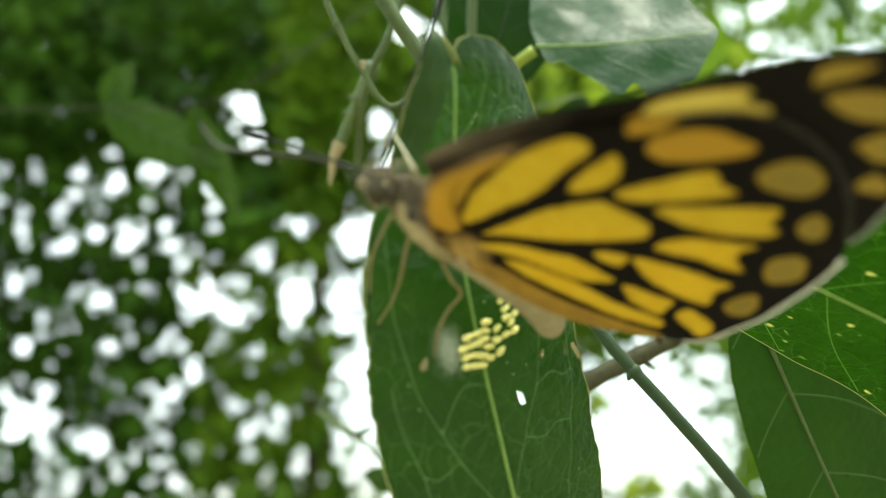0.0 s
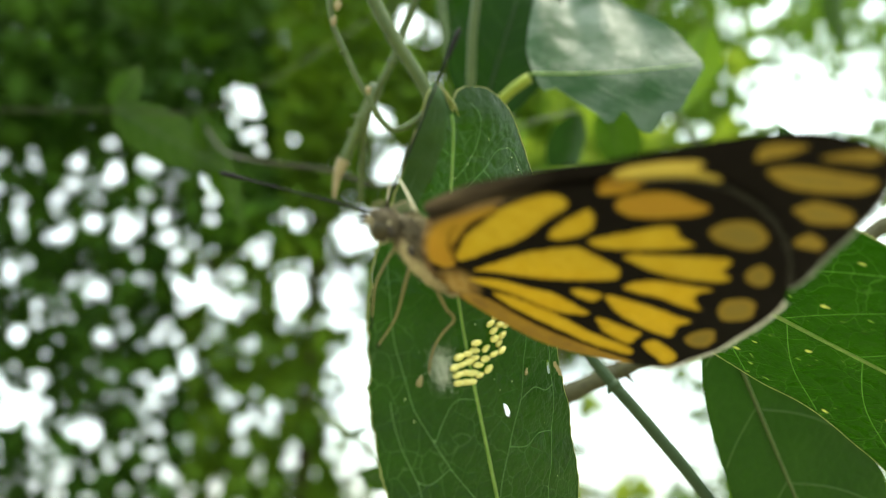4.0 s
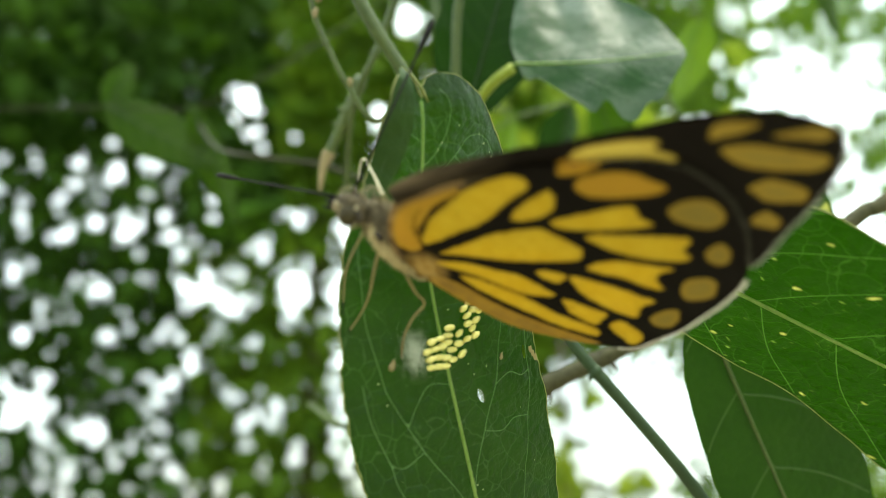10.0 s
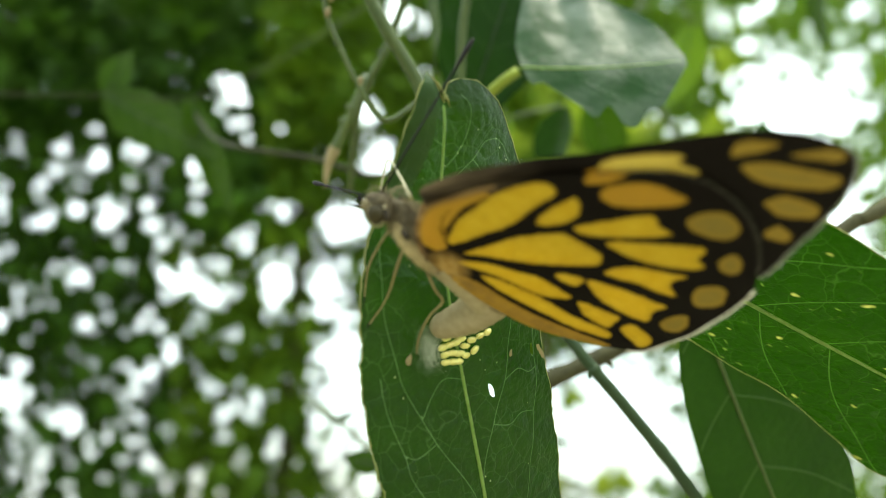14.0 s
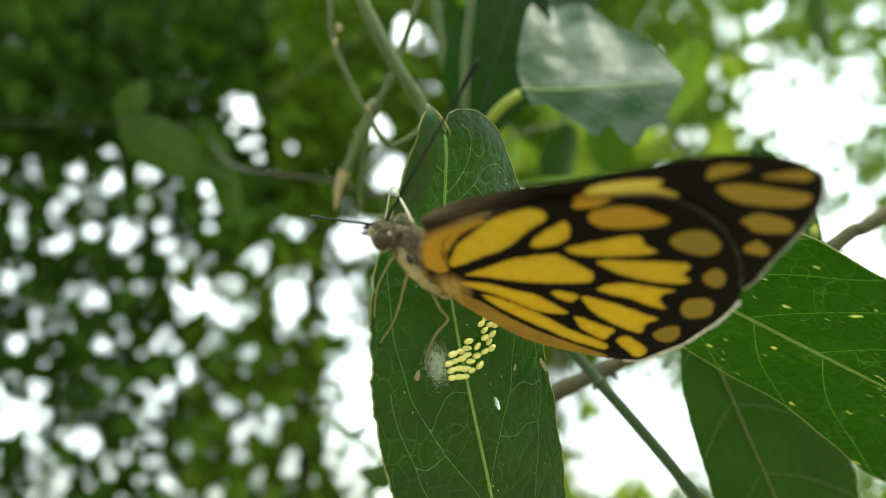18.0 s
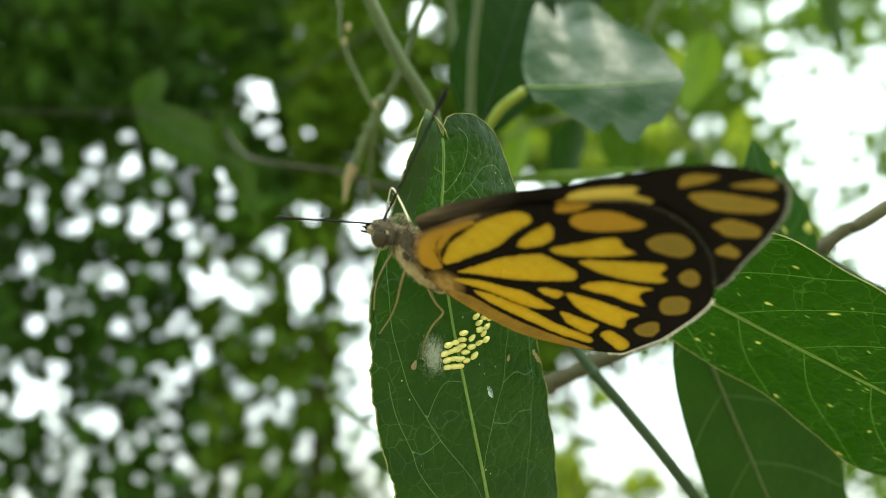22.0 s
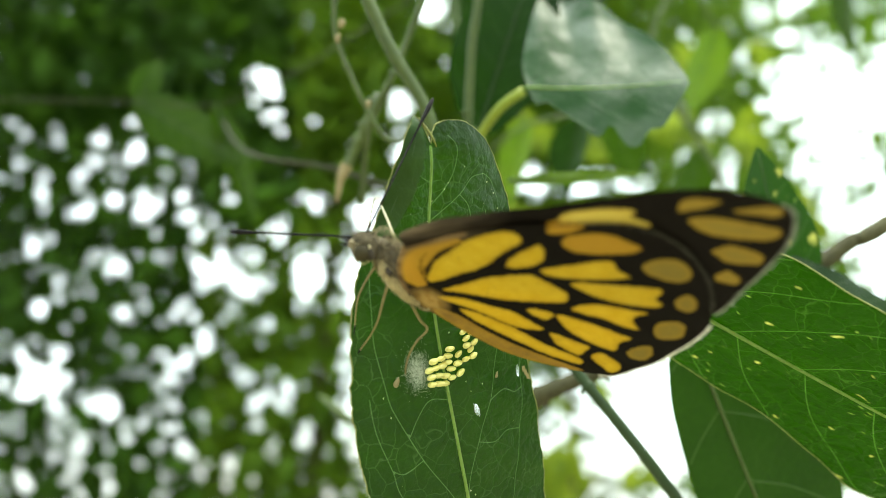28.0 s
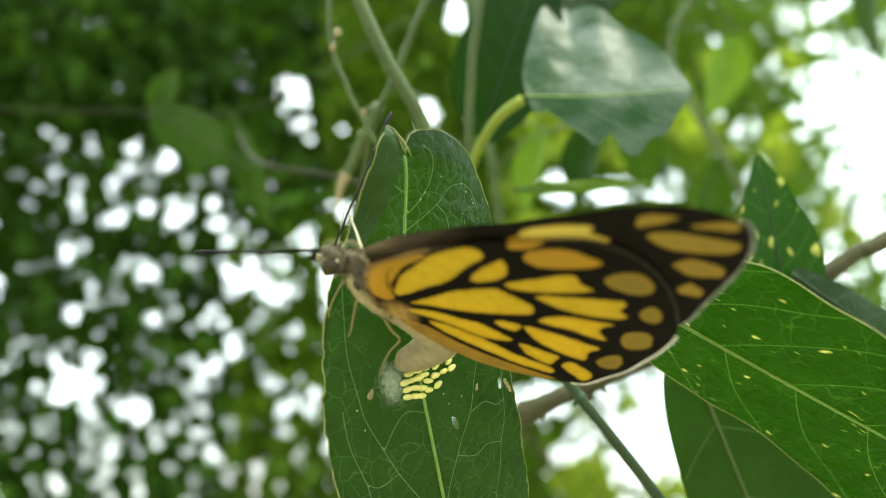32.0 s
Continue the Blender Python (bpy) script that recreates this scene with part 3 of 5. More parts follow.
def thicket():
    """Leaves of the trees beyond the plant: dense to the west, its shade put into a darker leaf colour, thin to the
    east.
    """
    rng = np.random.default_rng(5)
    n = 150000
    u, w = rng.uniform(-0.82, 0.82, n), rng.uniform(-0.50, 0.50, n)
    depth = rng.uniform(2.3, 6.5, n)
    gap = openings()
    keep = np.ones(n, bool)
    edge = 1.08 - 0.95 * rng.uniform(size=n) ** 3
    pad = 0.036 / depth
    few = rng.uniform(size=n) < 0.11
    # leaves are cleared along the camera's lines of sight
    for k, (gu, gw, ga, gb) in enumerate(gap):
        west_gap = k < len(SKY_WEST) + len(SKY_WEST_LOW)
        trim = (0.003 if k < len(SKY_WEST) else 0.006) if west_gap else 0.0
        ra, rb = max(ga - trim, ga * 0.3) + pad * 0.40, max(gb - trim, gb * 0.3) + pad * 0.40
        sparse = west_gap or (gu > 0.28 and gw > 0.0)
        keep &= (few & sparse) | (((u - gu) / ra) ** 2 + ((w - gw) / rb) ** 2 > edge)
    # small holes, cleared along the camera's lines of sight too
    for k in range(800):
        if k < 450:
            gu, gw = rng.uniform(-0.66, -0.06), rng.uniform(-0.38, 0.16)
        elif k < 650:
            gu, gw = rng.uniform(-0.70, -0.32), rng.uniform(-0.42, -0.12)
        else:
            gu, gw = rng.uniform(-0.70, 0.10), rng.uniform(0.12, 0.42)
        keep &= (u - gu) ** 2 + (w - gw) ** 2 > (pad * (rng.uniform(0.50, 0.92) if k < 650 else rng.uniform(0.30, 0.66))) ** 2
    thin = np.clip(0.95 - 0.80 * (u - 0.18) / 0.3, 0.20, 1.0)
    # the west side is thin enough for specks of sky between the leaves
    clump = np.sin(u * 23 + 1.3) * np.sin(w * 31 + 0.6) * 0.5 + 0.5
    speck = np.clip((-0.15 - u) / 0.06, 0, 1) * np.clip((0.16 - w) / 0.06, 0, 1)
    thin = thin * (1 - speck * (0.05 + 0.25 * clump))
    keep &= rng.uniform(size=n) < thin
    local = np.stack([u * depth, depth, w * depth], 1)
    m = np.array(VIEW_AXES)
    place = local @ m[:3, :3].T + m[:3, 3]
    keep &= place[:, 2] > 0.25
    clumps = np.concatenate([rng.normal((rng.uniform(0.27, 0.64), rng.uniform(0.06, 0.33)), (0.020, 0.015), (58, 2)) for _ in range(12)])
    far = rng.uniform(5.0, 6.4, len(clumps))
    extra = np.stack([clumps[:, 0] * far, far, clumps[:, 1] * far], 1) @ m[:3, :3].T + m[:3, 3]
    place, u, w, depth, keep = np.concatenate([place, extra]), np.concatenate([u, clumps[:, 0]]), np.concatenate([w, clumps[:, 1]]), np.concatenate([depth, far]), np.concatenate([keep, np.ones(len(far), bool)])
    place, u, w, depth = place[keep], u[keep], w[keep], depth[keep]
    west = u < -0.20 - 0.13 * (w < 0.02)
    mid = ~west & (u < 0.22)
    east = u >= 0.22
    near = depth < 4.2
    tree("dense dark green tree behind the plant", (-2.6, 2.9, 0), 3.6, 0.06, place[west & near], 1, CROWN_SHADED, 0.078, 0.045)
    tree("tall dark tree farther back in the thicket", (-4.4, 5.0, 0), 5.4, 0.10, place[west & ~near], 2, CROWN_SHADED, 0.102, 0.058)
    tree("slender green tree with a pale brown trunk", (-0.50, 3.05, 0), 3.0, 0.032, place[mid & near], 3, CROWN_LIT, 0.08, 0.044, lean=0.05)
    tree("leafy tree standing farther off", (0.0, 5.3, 0), 5.6, 0.07, place[mid & ~near], 4, CROWN_LIT, 0.12, 0.065)
    tree("thin light green tree against the sky", (2.6, 3.4, 0), 4.2, 0.016, place[east & near], 5, CROWN_LIT, 0.075, 0.042, limbs=2)
    tree("sparse tree far off against the bright sky", (4.2, 5.2, 0), 5.5, 0.03, place[east & ~near], 6, CROWN_LIT, 0.12, 0.065, limbs=2)
    # a bush between the plant and the trees, its sunlight put into the leaf colour
    n = 800
    u = rng.uniform(0.04, 0.52, n)
    w = rng.uniform(-0.02, 0.25, n)
    depth = rng.uniform(1.15, 2.2, len(u))
    clump = np.sin(u * 31 + 0.4) * np.sin(w * 37 + 1.1) + 0.6 * np.sin(u * 67 + w * 51)
    ok = (clump > -0.25 + 4.5 * np.clip(u - 0.28, 0, 1)) & (u > 0.03)
    # the bush is cut by the same openings of the camera's view
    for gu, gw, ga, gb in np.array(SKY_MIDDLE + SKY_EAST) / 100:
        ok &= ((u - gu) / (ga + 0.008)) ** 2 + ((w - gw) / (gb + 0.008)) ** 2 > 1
    local = np.stack([u * depth, depth, w * depth], 1)[ok]
    # its low sprays stand before the open sky
    low = np.concatenate([rng.normal((0.143, -0.305), (0.016, 0.020), (46, 2)), rng.normal((0.243, -0.310), (0.010, 0.014), (8, 2)),
                          rng.normal((0.145, -0.218), (0.004, 0.004), (2, 2)), rng.normal((0.200, -0.202), (0.006, 0.006), (4, 2))])
    away = rng.uniform(1.3, 1.8, len(low))
    local = np.concatenate([local, np.stack([low[:, 0] * away, away, low[:, 1] * away], 1)])
    tree("lit bush with yellow-green leaves", (0.30, 1.70, 0), 1.9, 0.012, local @ m[:3, :3].T + m[:3, 3], 9, CROWN_SUNLIT, 0.058, 0.034, limbs=4)
    # unseen leaves added beside, above and behind, thinned to set how much sky light comes in
    n = 13000
    d = rng.normal(size=(n, 3))
    d /= np.linalg.norm(d, axis=1)[:, None]
    r = rng.uniform(2.6, 4.6, n)
    q = d * r[:, None] + np.array([0, 0, 1.5])
    back = d @ m[:3, :3]
    seen = (back[:, 1] > 0) & (np.abs(back[:, 0]) < 0.9 * back[:, 1]) & (np.abs(back[:, 2]) < 0.6 * back[:, 1])
    ok = ~seen & (q[:, 2] > 0.3) & (d[:, 2] < 0.80) & ((d[:, 1] > -0.25) | (rng.uniform(size=n) < 0.45))
    q = q[ok]
    ang = np.arctan2(q[:, 1], q[:, 0])
    spots = ((3.2, -0.6), (1.2, -3.1), (-1.6, -2.8), (-3.3, 0.4), (3.6, 2.6), (-3.8, 2.7))
    for k, (x, y) in enumerate(spots):
        a = math.atan2(y, x)
        near_me = np.argmin(np.stack([np.abs((ang - math.atan2(yy, xx) + math.pi) % (2 * math.pi) - math.pi) for xx, yy in spots]), 0) == k
        tree("unseen leafy tree added to dim the light from around", (x, y, 0), 4.4, 0.07, q[near_me], 20 + k, CROWN_LIT, 0.17, 0.09, limbs=9, reach=0.27)


thicket()


# ---------------------------------------------------------------- the leaf that carries the eggs
LEAF = axes((1.38, 85.75, 9.9), (0.8051, 0.5709, 0.1608), (-0.1073, -0.1265, 0.9862))


def lean_back(y):
    """How far the leaf's upper end bends back from its mean plane (it nods forward, bent so that light shines through
    the lobes).
    """
    return -0.016 * np.maximum(y + 11.0, 0) ** 2


def host_bend(x, y):
    """Height of the leaf's face over its mean plane: a groove along the midrib, both halves arched back, the top curled."""
    mid = np.interp(-y, [-4, 0, 7, 15, 27, 40, 70], [0, 0, -1.4, -1.6, -1.0, 0.0, 1.0])
    a = x - mid
    top = np.clip((6.0 + y) / 10.0, 0, 1)
    z = 0.35 * np.minimum(np.abs(a) / 2.5, 1) - 0.010 * a * a
    z = z - np.where(a > 0, 1.0, 0.3) * top * 0.065 * np.maximum(np.abs(a) - 2.2, 0) ** 2
    z = z + np.where(a < 0, 1.0, 0.2) * top * 0.10 * np.abs(a)
    z = z - 2.2 * np.clip((y + 1.0) / 5.0, 0, 1) ** 2
    z = z + top * 0.16 * np.sin(1.25 * x + 0.5 * y) * np.sin(1.0 * y - 0.45 * x + 0.7)
    z = z - lean_back(y)
    return z + 0.12 * np.sin(y * 0.9 + x * 0.4) * np.clip(np.abs(a) / 8, 0, 1)


HOST_LEFT = ((-1.1, -3.9), (-3.0, -2.7), (-4.4, -0.7), (-5.8, 1.6), (-6.8, 3.9), (-9.3, 9.6), (-10.7, 13.5), (-11.6, 17.8), (-12.3, 23.9), (-12.3, 30.2), (-11.5, 36.0), (-10.6, 44.0), (-8.2, 54.0), (-4.6, 62.0), (-0.6, 69.0))
HOST_RIGHT = ((1.0, 69.5), (5.6, 62.0), (9.4, 54.0), (12.0, 44.4), (12.4, 37.5), (12.2, 30.7), (11.8, 26.2), (11.4, 17.0), (10.7, 7.5), (10.3, 5.0), (9.7, 2.6), (8.5, 0.3), (6.6, -1.8), (4.0, -3.0), (1.9, -3.1), (0.6, -2.7), (-0.3, -1.9), (-0.7, -0.9), (-0.9, -1.9), (-1.0, -2.8))


def host_leaf():
    outline = [(x + 0.22 * noise.noise(Vector((x, y, 3)) * 0.9) + 0.20 * noise.noise(Vector((x, y, 7)) * 2.2), -y + 0.08 * noise.noise(Vector((x, y, 5)) * 1.7)) for x, y in (tuple(p)[:2] for p in smooth_loop([(a, b, 0) for a, b in HOST_LEFT + HOST_RIGHT], 0.45))]
    mid = [(-0.75, 0.6), (-1.1, -4), (-1.4, -7.2), (-1.6, -14.9), (-1.5, -20.2), (-1.0, -27), (-0.5, -33.3), (0, -40), (0.6, -52), (0.9, -66)]
    lines = [mid,
             [(-0.2, -45), (-1.3, -39.5), (-5.3, -32.5), (-7.7, -27.1), (-8.5, -24.3), (-9.2, -18.4), (-8.6, -11), (-6.2, -4.5)],
             [(0.0, -40), (0.4, -37), (2.1, -32.8), (4.5, -28.6), (5.9, -24.7), (6.7, -21.4), (7.2, -14), (6.4, -7)],
             [(0.6, -52), (6.0, -42.2), (7.4, -38.1), (8.9, -33.5), (10.0, -28.7), (10.2, -22)],
             [(0.2, -50), (-7.6, -37.2), (-8.9, -32.6), (-10.2, -28.3), (-10.4, -24.4)],
             [(-1.3, -5.6), (0.6, -4.0), (2.0, -2.0), (2.4, 0.4), (1.6, 1.6)],
             [(-1.4, -7.2), (2.6, -4.8), (4.6, -3.2), (6.6, -3.0)],
             [(-1.2, -3.0), (-2.6, -2.0), (-3.4, 0.5)],
             [(2.6, -4.8), (3.8, -6.2), (4.2, -8.2)], [(6.6, -3.0), (8.0, -4.0), (8.6, -6.0)],
             [(4.5, -28.6), (6.8, -28.0), (8.6, -28.9), (10.0, -28.7)], [(2.1, -32.8), (4.6, -33.6), (6.6, -33.0), (8.9, -33.5)],
             [(-5.3, -32.5), (-7.6, -33.4), (-8.9, -32.6)], [(-1.0, -27), (-3.6, -26.2), (-5.2, -27.6), (-6.5, -29.4)]]
    lines = [smooth_loop([(x, y, 0) for x, y in l], 0.5, closed=False) for l in lines]
    bore = [(2.35 + 0.36 * math.cos(a) * (1 + 0.3 * math.sin(2 * a)) - 0.35 * math.sin(a), -29.1 + 0.85 * math.sin(a)) for a in (2 * math.pi * k / 14 for k in range(14))]
    bite = [(9.75 + 0.28 * math.cos(a), -26.7 + 0.8 * math.sin(a)) for a in (2 * math.pi * k / 10 for k in range(10))]
    clip = [tuple(p)[:2] for p in outline]
    box = np.array(clip)
    lines = [[p for p in l if inside(np.array([[p[0], p[1]]]), box)[0]] for l in lines]
    mesh, flat = plate(clip, 0.45, host_bend, [l for l in lines if len(l) > 1], (bore, bite))
    channel(mesh, "midrib", far_from(flat, lines[0]))
    channel(mesh, "vein", np.min([far_from(flat, l) for l in lines[1:]], 0))
    root = new("leaf")
    root.matrix_world = LEAF
    tagged(root, "dark green notched leaf with pale veins carrying eggs", "leaf", "leaves of the plant")
    part("blade", mesh, HOST_LEAF, root)
    rim = [Vector((x, y, float(host_bend(np.array([x]), np.array([y]))[0]))) for x, y in clip]
    part("margin", tube(rim + rim[:1], [0.055 + 0.06 * noise.noise(p * 0.8) + (0.025 if p.x < 0 else 0.0) for p in rim + rim[:1]], 5, caps=False), RIM, root, "pale thin leaf margin")
    rib = [Vector((p[0], p[1], float(host_bend(np.array([p[0]]), np.array([p[1]]))[0]) - 0.02)) for p in lines[0]]
    part("midrib", tube(rib, [0.09 + 0.24 * i / len(rib) for i in range(len(rib))], 6), RIB, root, "pale green midrib")
    part("petiole", curve_tube([(0.9, -66, -0.8), (2.0, -74, -3), (8.0, -80, -14), (20, -78, -26)], 0.8, 0.9), STEM, root)
    curl = [(-1.0, 3.7), (-0.75, 2.6), (-0.35, 1.5), (-0.1, 0.5)]
    curl = [Vector((x, y, float(host_bend(np.array([x]), np.array([y]))[0]) + 0.2)) for x, y in curl]
    part("curled_edge", tube(curl, (0.05, 0.15, 0.13, 0.04), 7), RIM, root, "pale curled edge of the notch")
    flap = [(-1.3, 3.8), (-2.0, 0.2), (-3.2, -3.0), (-5.0, -6.0), (-7.2, -8.4), (-8.1, -7.4), (-6.8, -3.9), (-5.8, -1.6), (-4.4, 0.7), (-3.0, 2.7)]
    flap = [tuple(p)[:2] for p in smooth_loop([(x, y, 0) for x, y in flap], 0.4)]
    crease = smooth_loop([(-6.4, -6.0, 0), (-4.6, -1.8, 0), (-2.6, 1.6, 0)], 0.4, closed=False)
    sheet, flat = plate(flap, 0.4, lambda x, y: host_bend(x, y) + 0.12 + 0.14 * (x - np.interp(-y, [-3.8, -2.7, -0.7, 1.6, 3.9, 9.6], [-1.3, -3.0, -4.4, -5.8, -6.8, -9.3])))
    channel(sheet, "midrib", np.full(len(flat), 9.0))
    channel(sheet, "vein", far_from(flat, crease) + 0.05)
    part("folded_margin", sheet, FOLD_LEAF, root, "grey-green folded-over edge of the lobe")
    bits = bmesh.new()
    for k in range(3):
        for a in range(2):
            x, y = 9.6 + 0.25 * k, -26.2 - 0.5 * k + 0.2 * a
            v = [bits.verts.new(Vector((x + dx, y + dy, dz + 0.1)) * MM) for dx, dy, dz in ((0, 0, 0), (0.22, 0.1, 0.25), (0.26, -0.5, 0.3), (0.02, -0.4, 0.05))]
            bits.faces.new(v)
    part("torn_edge", bits, DRY, root, "dry torn edge of an eaten hole")
    for n, (x, y, r) in enumerate(((-7.3, -23.1, 0.42), (6.0, -26.0, 0.3), (5.2, -13.0, 0.25))):
        bm = blob((x, y, float(host_bend(np.array([x]), np.array([y]))[0]) + 0.1), (0.4, 1, 0.1), r, r * 0.6, 0.55, n * 3.7, 7, 6, 0.6)
        part("crumb", bm, DRY, root, "pale dry crumb")
    flecks = bmesh.new()
    rng = random.Random(9)
    for k in range(46):
        x, y = rng.uniform(-9.5, 9.0), rng.choice((rng.uniform(-9, 1.5), rng.uniform(-42, -4)))
        if not inside(np.array([[x, y]]), box)[0] or far_from(np.array([[x, y]]), clip)[0] < 0.6:
            continue
        z0 = float(host_bend(np.array([x]), np.array([y]))[0]) + 0.03
        r = rng.uniform(0.04, 0.12)
        n = rng.randint(5, 7)
        flecks.faces.new([flecks.verts.new(Vector((x + r * rng.uniform(0.6, 1.3) * math.cos(6.283 * i / n), y + r * rng.uniform(0.6, 1.5) * math.sin(6.283 * i / n), z0)) * MM) for i in range(n)])
    tagged(part("flecks", flecks, FLECK, root, "tiny pale flecks"), kind="stuff")
    rng = random.Random(4)
    threads = bmesh.new()
    for k in range(1500):
        x, y = rng.gauss(-4.9, 0.65), rng.gauss(-22.6, 1.0)
        a, l = rng.uniform(0, 6.28), rng.uniform(0.25, 0.9)
        z0 = float(host_bend(np.array([x]), np.array([y]))[0]) + rng.uniform(0.05, 0.35)
        d, w = Vector((math.cos(a), math.sin(a), 0)) * l / 2, Vector((-math.sin(a), math.cos(a), 0.4)) * 0.0032
        c = Vector((x, y, z0))
        threads.faces.new([threads.verts.new(p * MM) for p in (c - d - w, c + d - w, c + d + w, c - d + w)])
    part("silk_tuft", threads, SILK, root, "tuft of whitish silk on the leaf")
    # the upper end is shifted sideways to fit its outline in the camera's view
    for child in root.children:
        for v in child.data.vertices:
            v.co.x += 0.0013 * min(max((v.co.y / MM + 12) / 12, 0), 1.2) + 0.72 * MM * float(lean_back(v.co.y / MM))
    return root


host_leaf()


def on_leaf(x, y, lift=0.0):
    """A place on the egg-carrying leaf, and the turn of its face there."""
    z = float(host_bend(np.array([x]), np.array([y]))[0]) + lift
    return LEAF @ Matrix.Translation(Vector((x, y, z)) * MM)


def eggs():
    rng = random.Random(8)
    bm = bmesh.new()
    rings, sides = 9, 12
    prof = []
    for i in range(rings + 1):
        a = math.pi * i / rings
        prof.append((0.33 * math.sin(a) * (1 + 0.10 * math.cos(a)), -0.66 * math.cos(a)))
    cols = []
    for r, h in prof:
        cols.append([bm.verts.new(Vector((r * (1 + 0.04 * (k % 2)) * math.cos(2 * math.pi * k / sides), h, r * math.sin(2 * math.pi * k / sides))) * MM) for k in range(sides)])
    for a, b in zip(cols[:-1], cols[1:]):
        for k in range(sides):
            bm.faces.new((a[k], b[k], b[(k + 1) % sides], a[(k + 1) % sides]))
    bmesh.ops.remove_doubles(bm, verts=bm.verts, dist=1e-6)
    bmesh.ops.recalc_face_normals(bm, faces=bm.faces)
    mesh = bpy.data.meshes.new("egg")
    bm.to_mesh(mesh)
    bm.free()
    mesh.materials.append(EGG)
    for p in mesh.polygons:
        p.use_smooth = True
    low = ((-2.7, 22.1), (-1.6, 22.1), (-0.7, 22.0), (-0.4, 21.3), (-3.4, 22.9), (-2.5, 22.9), (-1.6, 22.9), (-0.9, 22.7), (-3.2, 23.7), (-2.2, 23.8), (-1.3, 24.1), (-0.5, 24.5), (-3.3, 24.5), (-2.3, 24.7), (-1.5, 24.9), (-0.5, 23.5), (0.6, 24.2), (0.4, 23.1), (0.6, 22.1))
    high = ((1.5, 22.9), (2.6, 22.8), (2.3, 22.0), (2.9, 21.3), (1.8, 21.4), (1.8, 20.6), (2.7, 20.2), (1.5, 19.8), (2.3, 19.3), (3.6, 20.4), (3.1, 18.9))
    for k, (x, y) in enumerate(low + high):
        ob = new("egg", mesh)
        turn = rng.uniform(86, 102) if k < 16 else rng.uniform(55, 95)
        size = rng.uniform(0.90, 1.06) if k < 16 else rng.uniform(0.78, 0.95)
        ob.matrix_world = on_leaf(x, -y, 0.27) @ pose(0, 0, 0, rng.uniform(-14, 14), 0, -turn) @ Matrix.Diagonal((size * (1.0 if k < 16 else 1.12), size, size, 1))
        tagged(ob, "pale yellow oval insect egg glued to the leaf", "egg", "cluster of eggs on the leaf")


eggs()


# ---------------------------------------------------------------- other leaves and stems of the plant
def blade(upper, lower, length, bend, side_veins=6, slope=0.9, step=0.9):
    """A leaf blade along +y with half widths given as (share of length, millimetres) on either side."""
    up = [(float(np.interp(s, *zip(*upper))), s * length) for s in np.linspace(0, 1, 40)]
    lo = [(-float(np.interp(s, *zip(*lower))), s * length) for s in np.linspace(1, 0, 40)][1:-1]
    outline = [tuple(p)[:2] for p in smooth_loop([(x + 0.02 * length * 0.12 * noise.noise(Vector((x, y, 1)) * 0.6), y, 0) for x, y in up[::3] + lo[::3]], step)]
    box = np.array(outline)
    lines = [smooth_loop([(0, 0.4, 0), (0, length * 0.97, 0)], step, closed=False)]
    for k in range(side_veins):
        y0 = length * (0.04 + 0.8 * k / side_veins)
        for sgn in (1, -1):
            l = smooth_loop([(sgn * 0.05, y0 + (0.6 if sgn > 0 else 0), 0), (sgn * 0.10 * length, y0 + slope * 0.09 * length, 0), (sgn * 0.22 * length, y0 + slope * 0.26 * length, 0), (sgn * 0.3 * length, y0 + slope * 0.42 * length, 0)], step, closed=False)
            lines.append([p for p in l if inside(np.array([[p[0], p[1]]]), box)[0]])
    lines = [l for l in lines if len(l) > 1]
    mesh, flat = plate(outline, step, bend, lines)
    channel(mesh, "midrib", far_from(flat, lines[0]))
    channel(mesh, "vein", np.min([far_from(flat, l) for l in lines[1:]], 0))
    return mesh, outline


OVATE = ((0, 0.2), (0.08, 0.55), (0.22, 0.9), (0.4, 1.0), (0.6, 0.86), (0.8, 0.52), (0.93, 0.2), (1, 0.02))


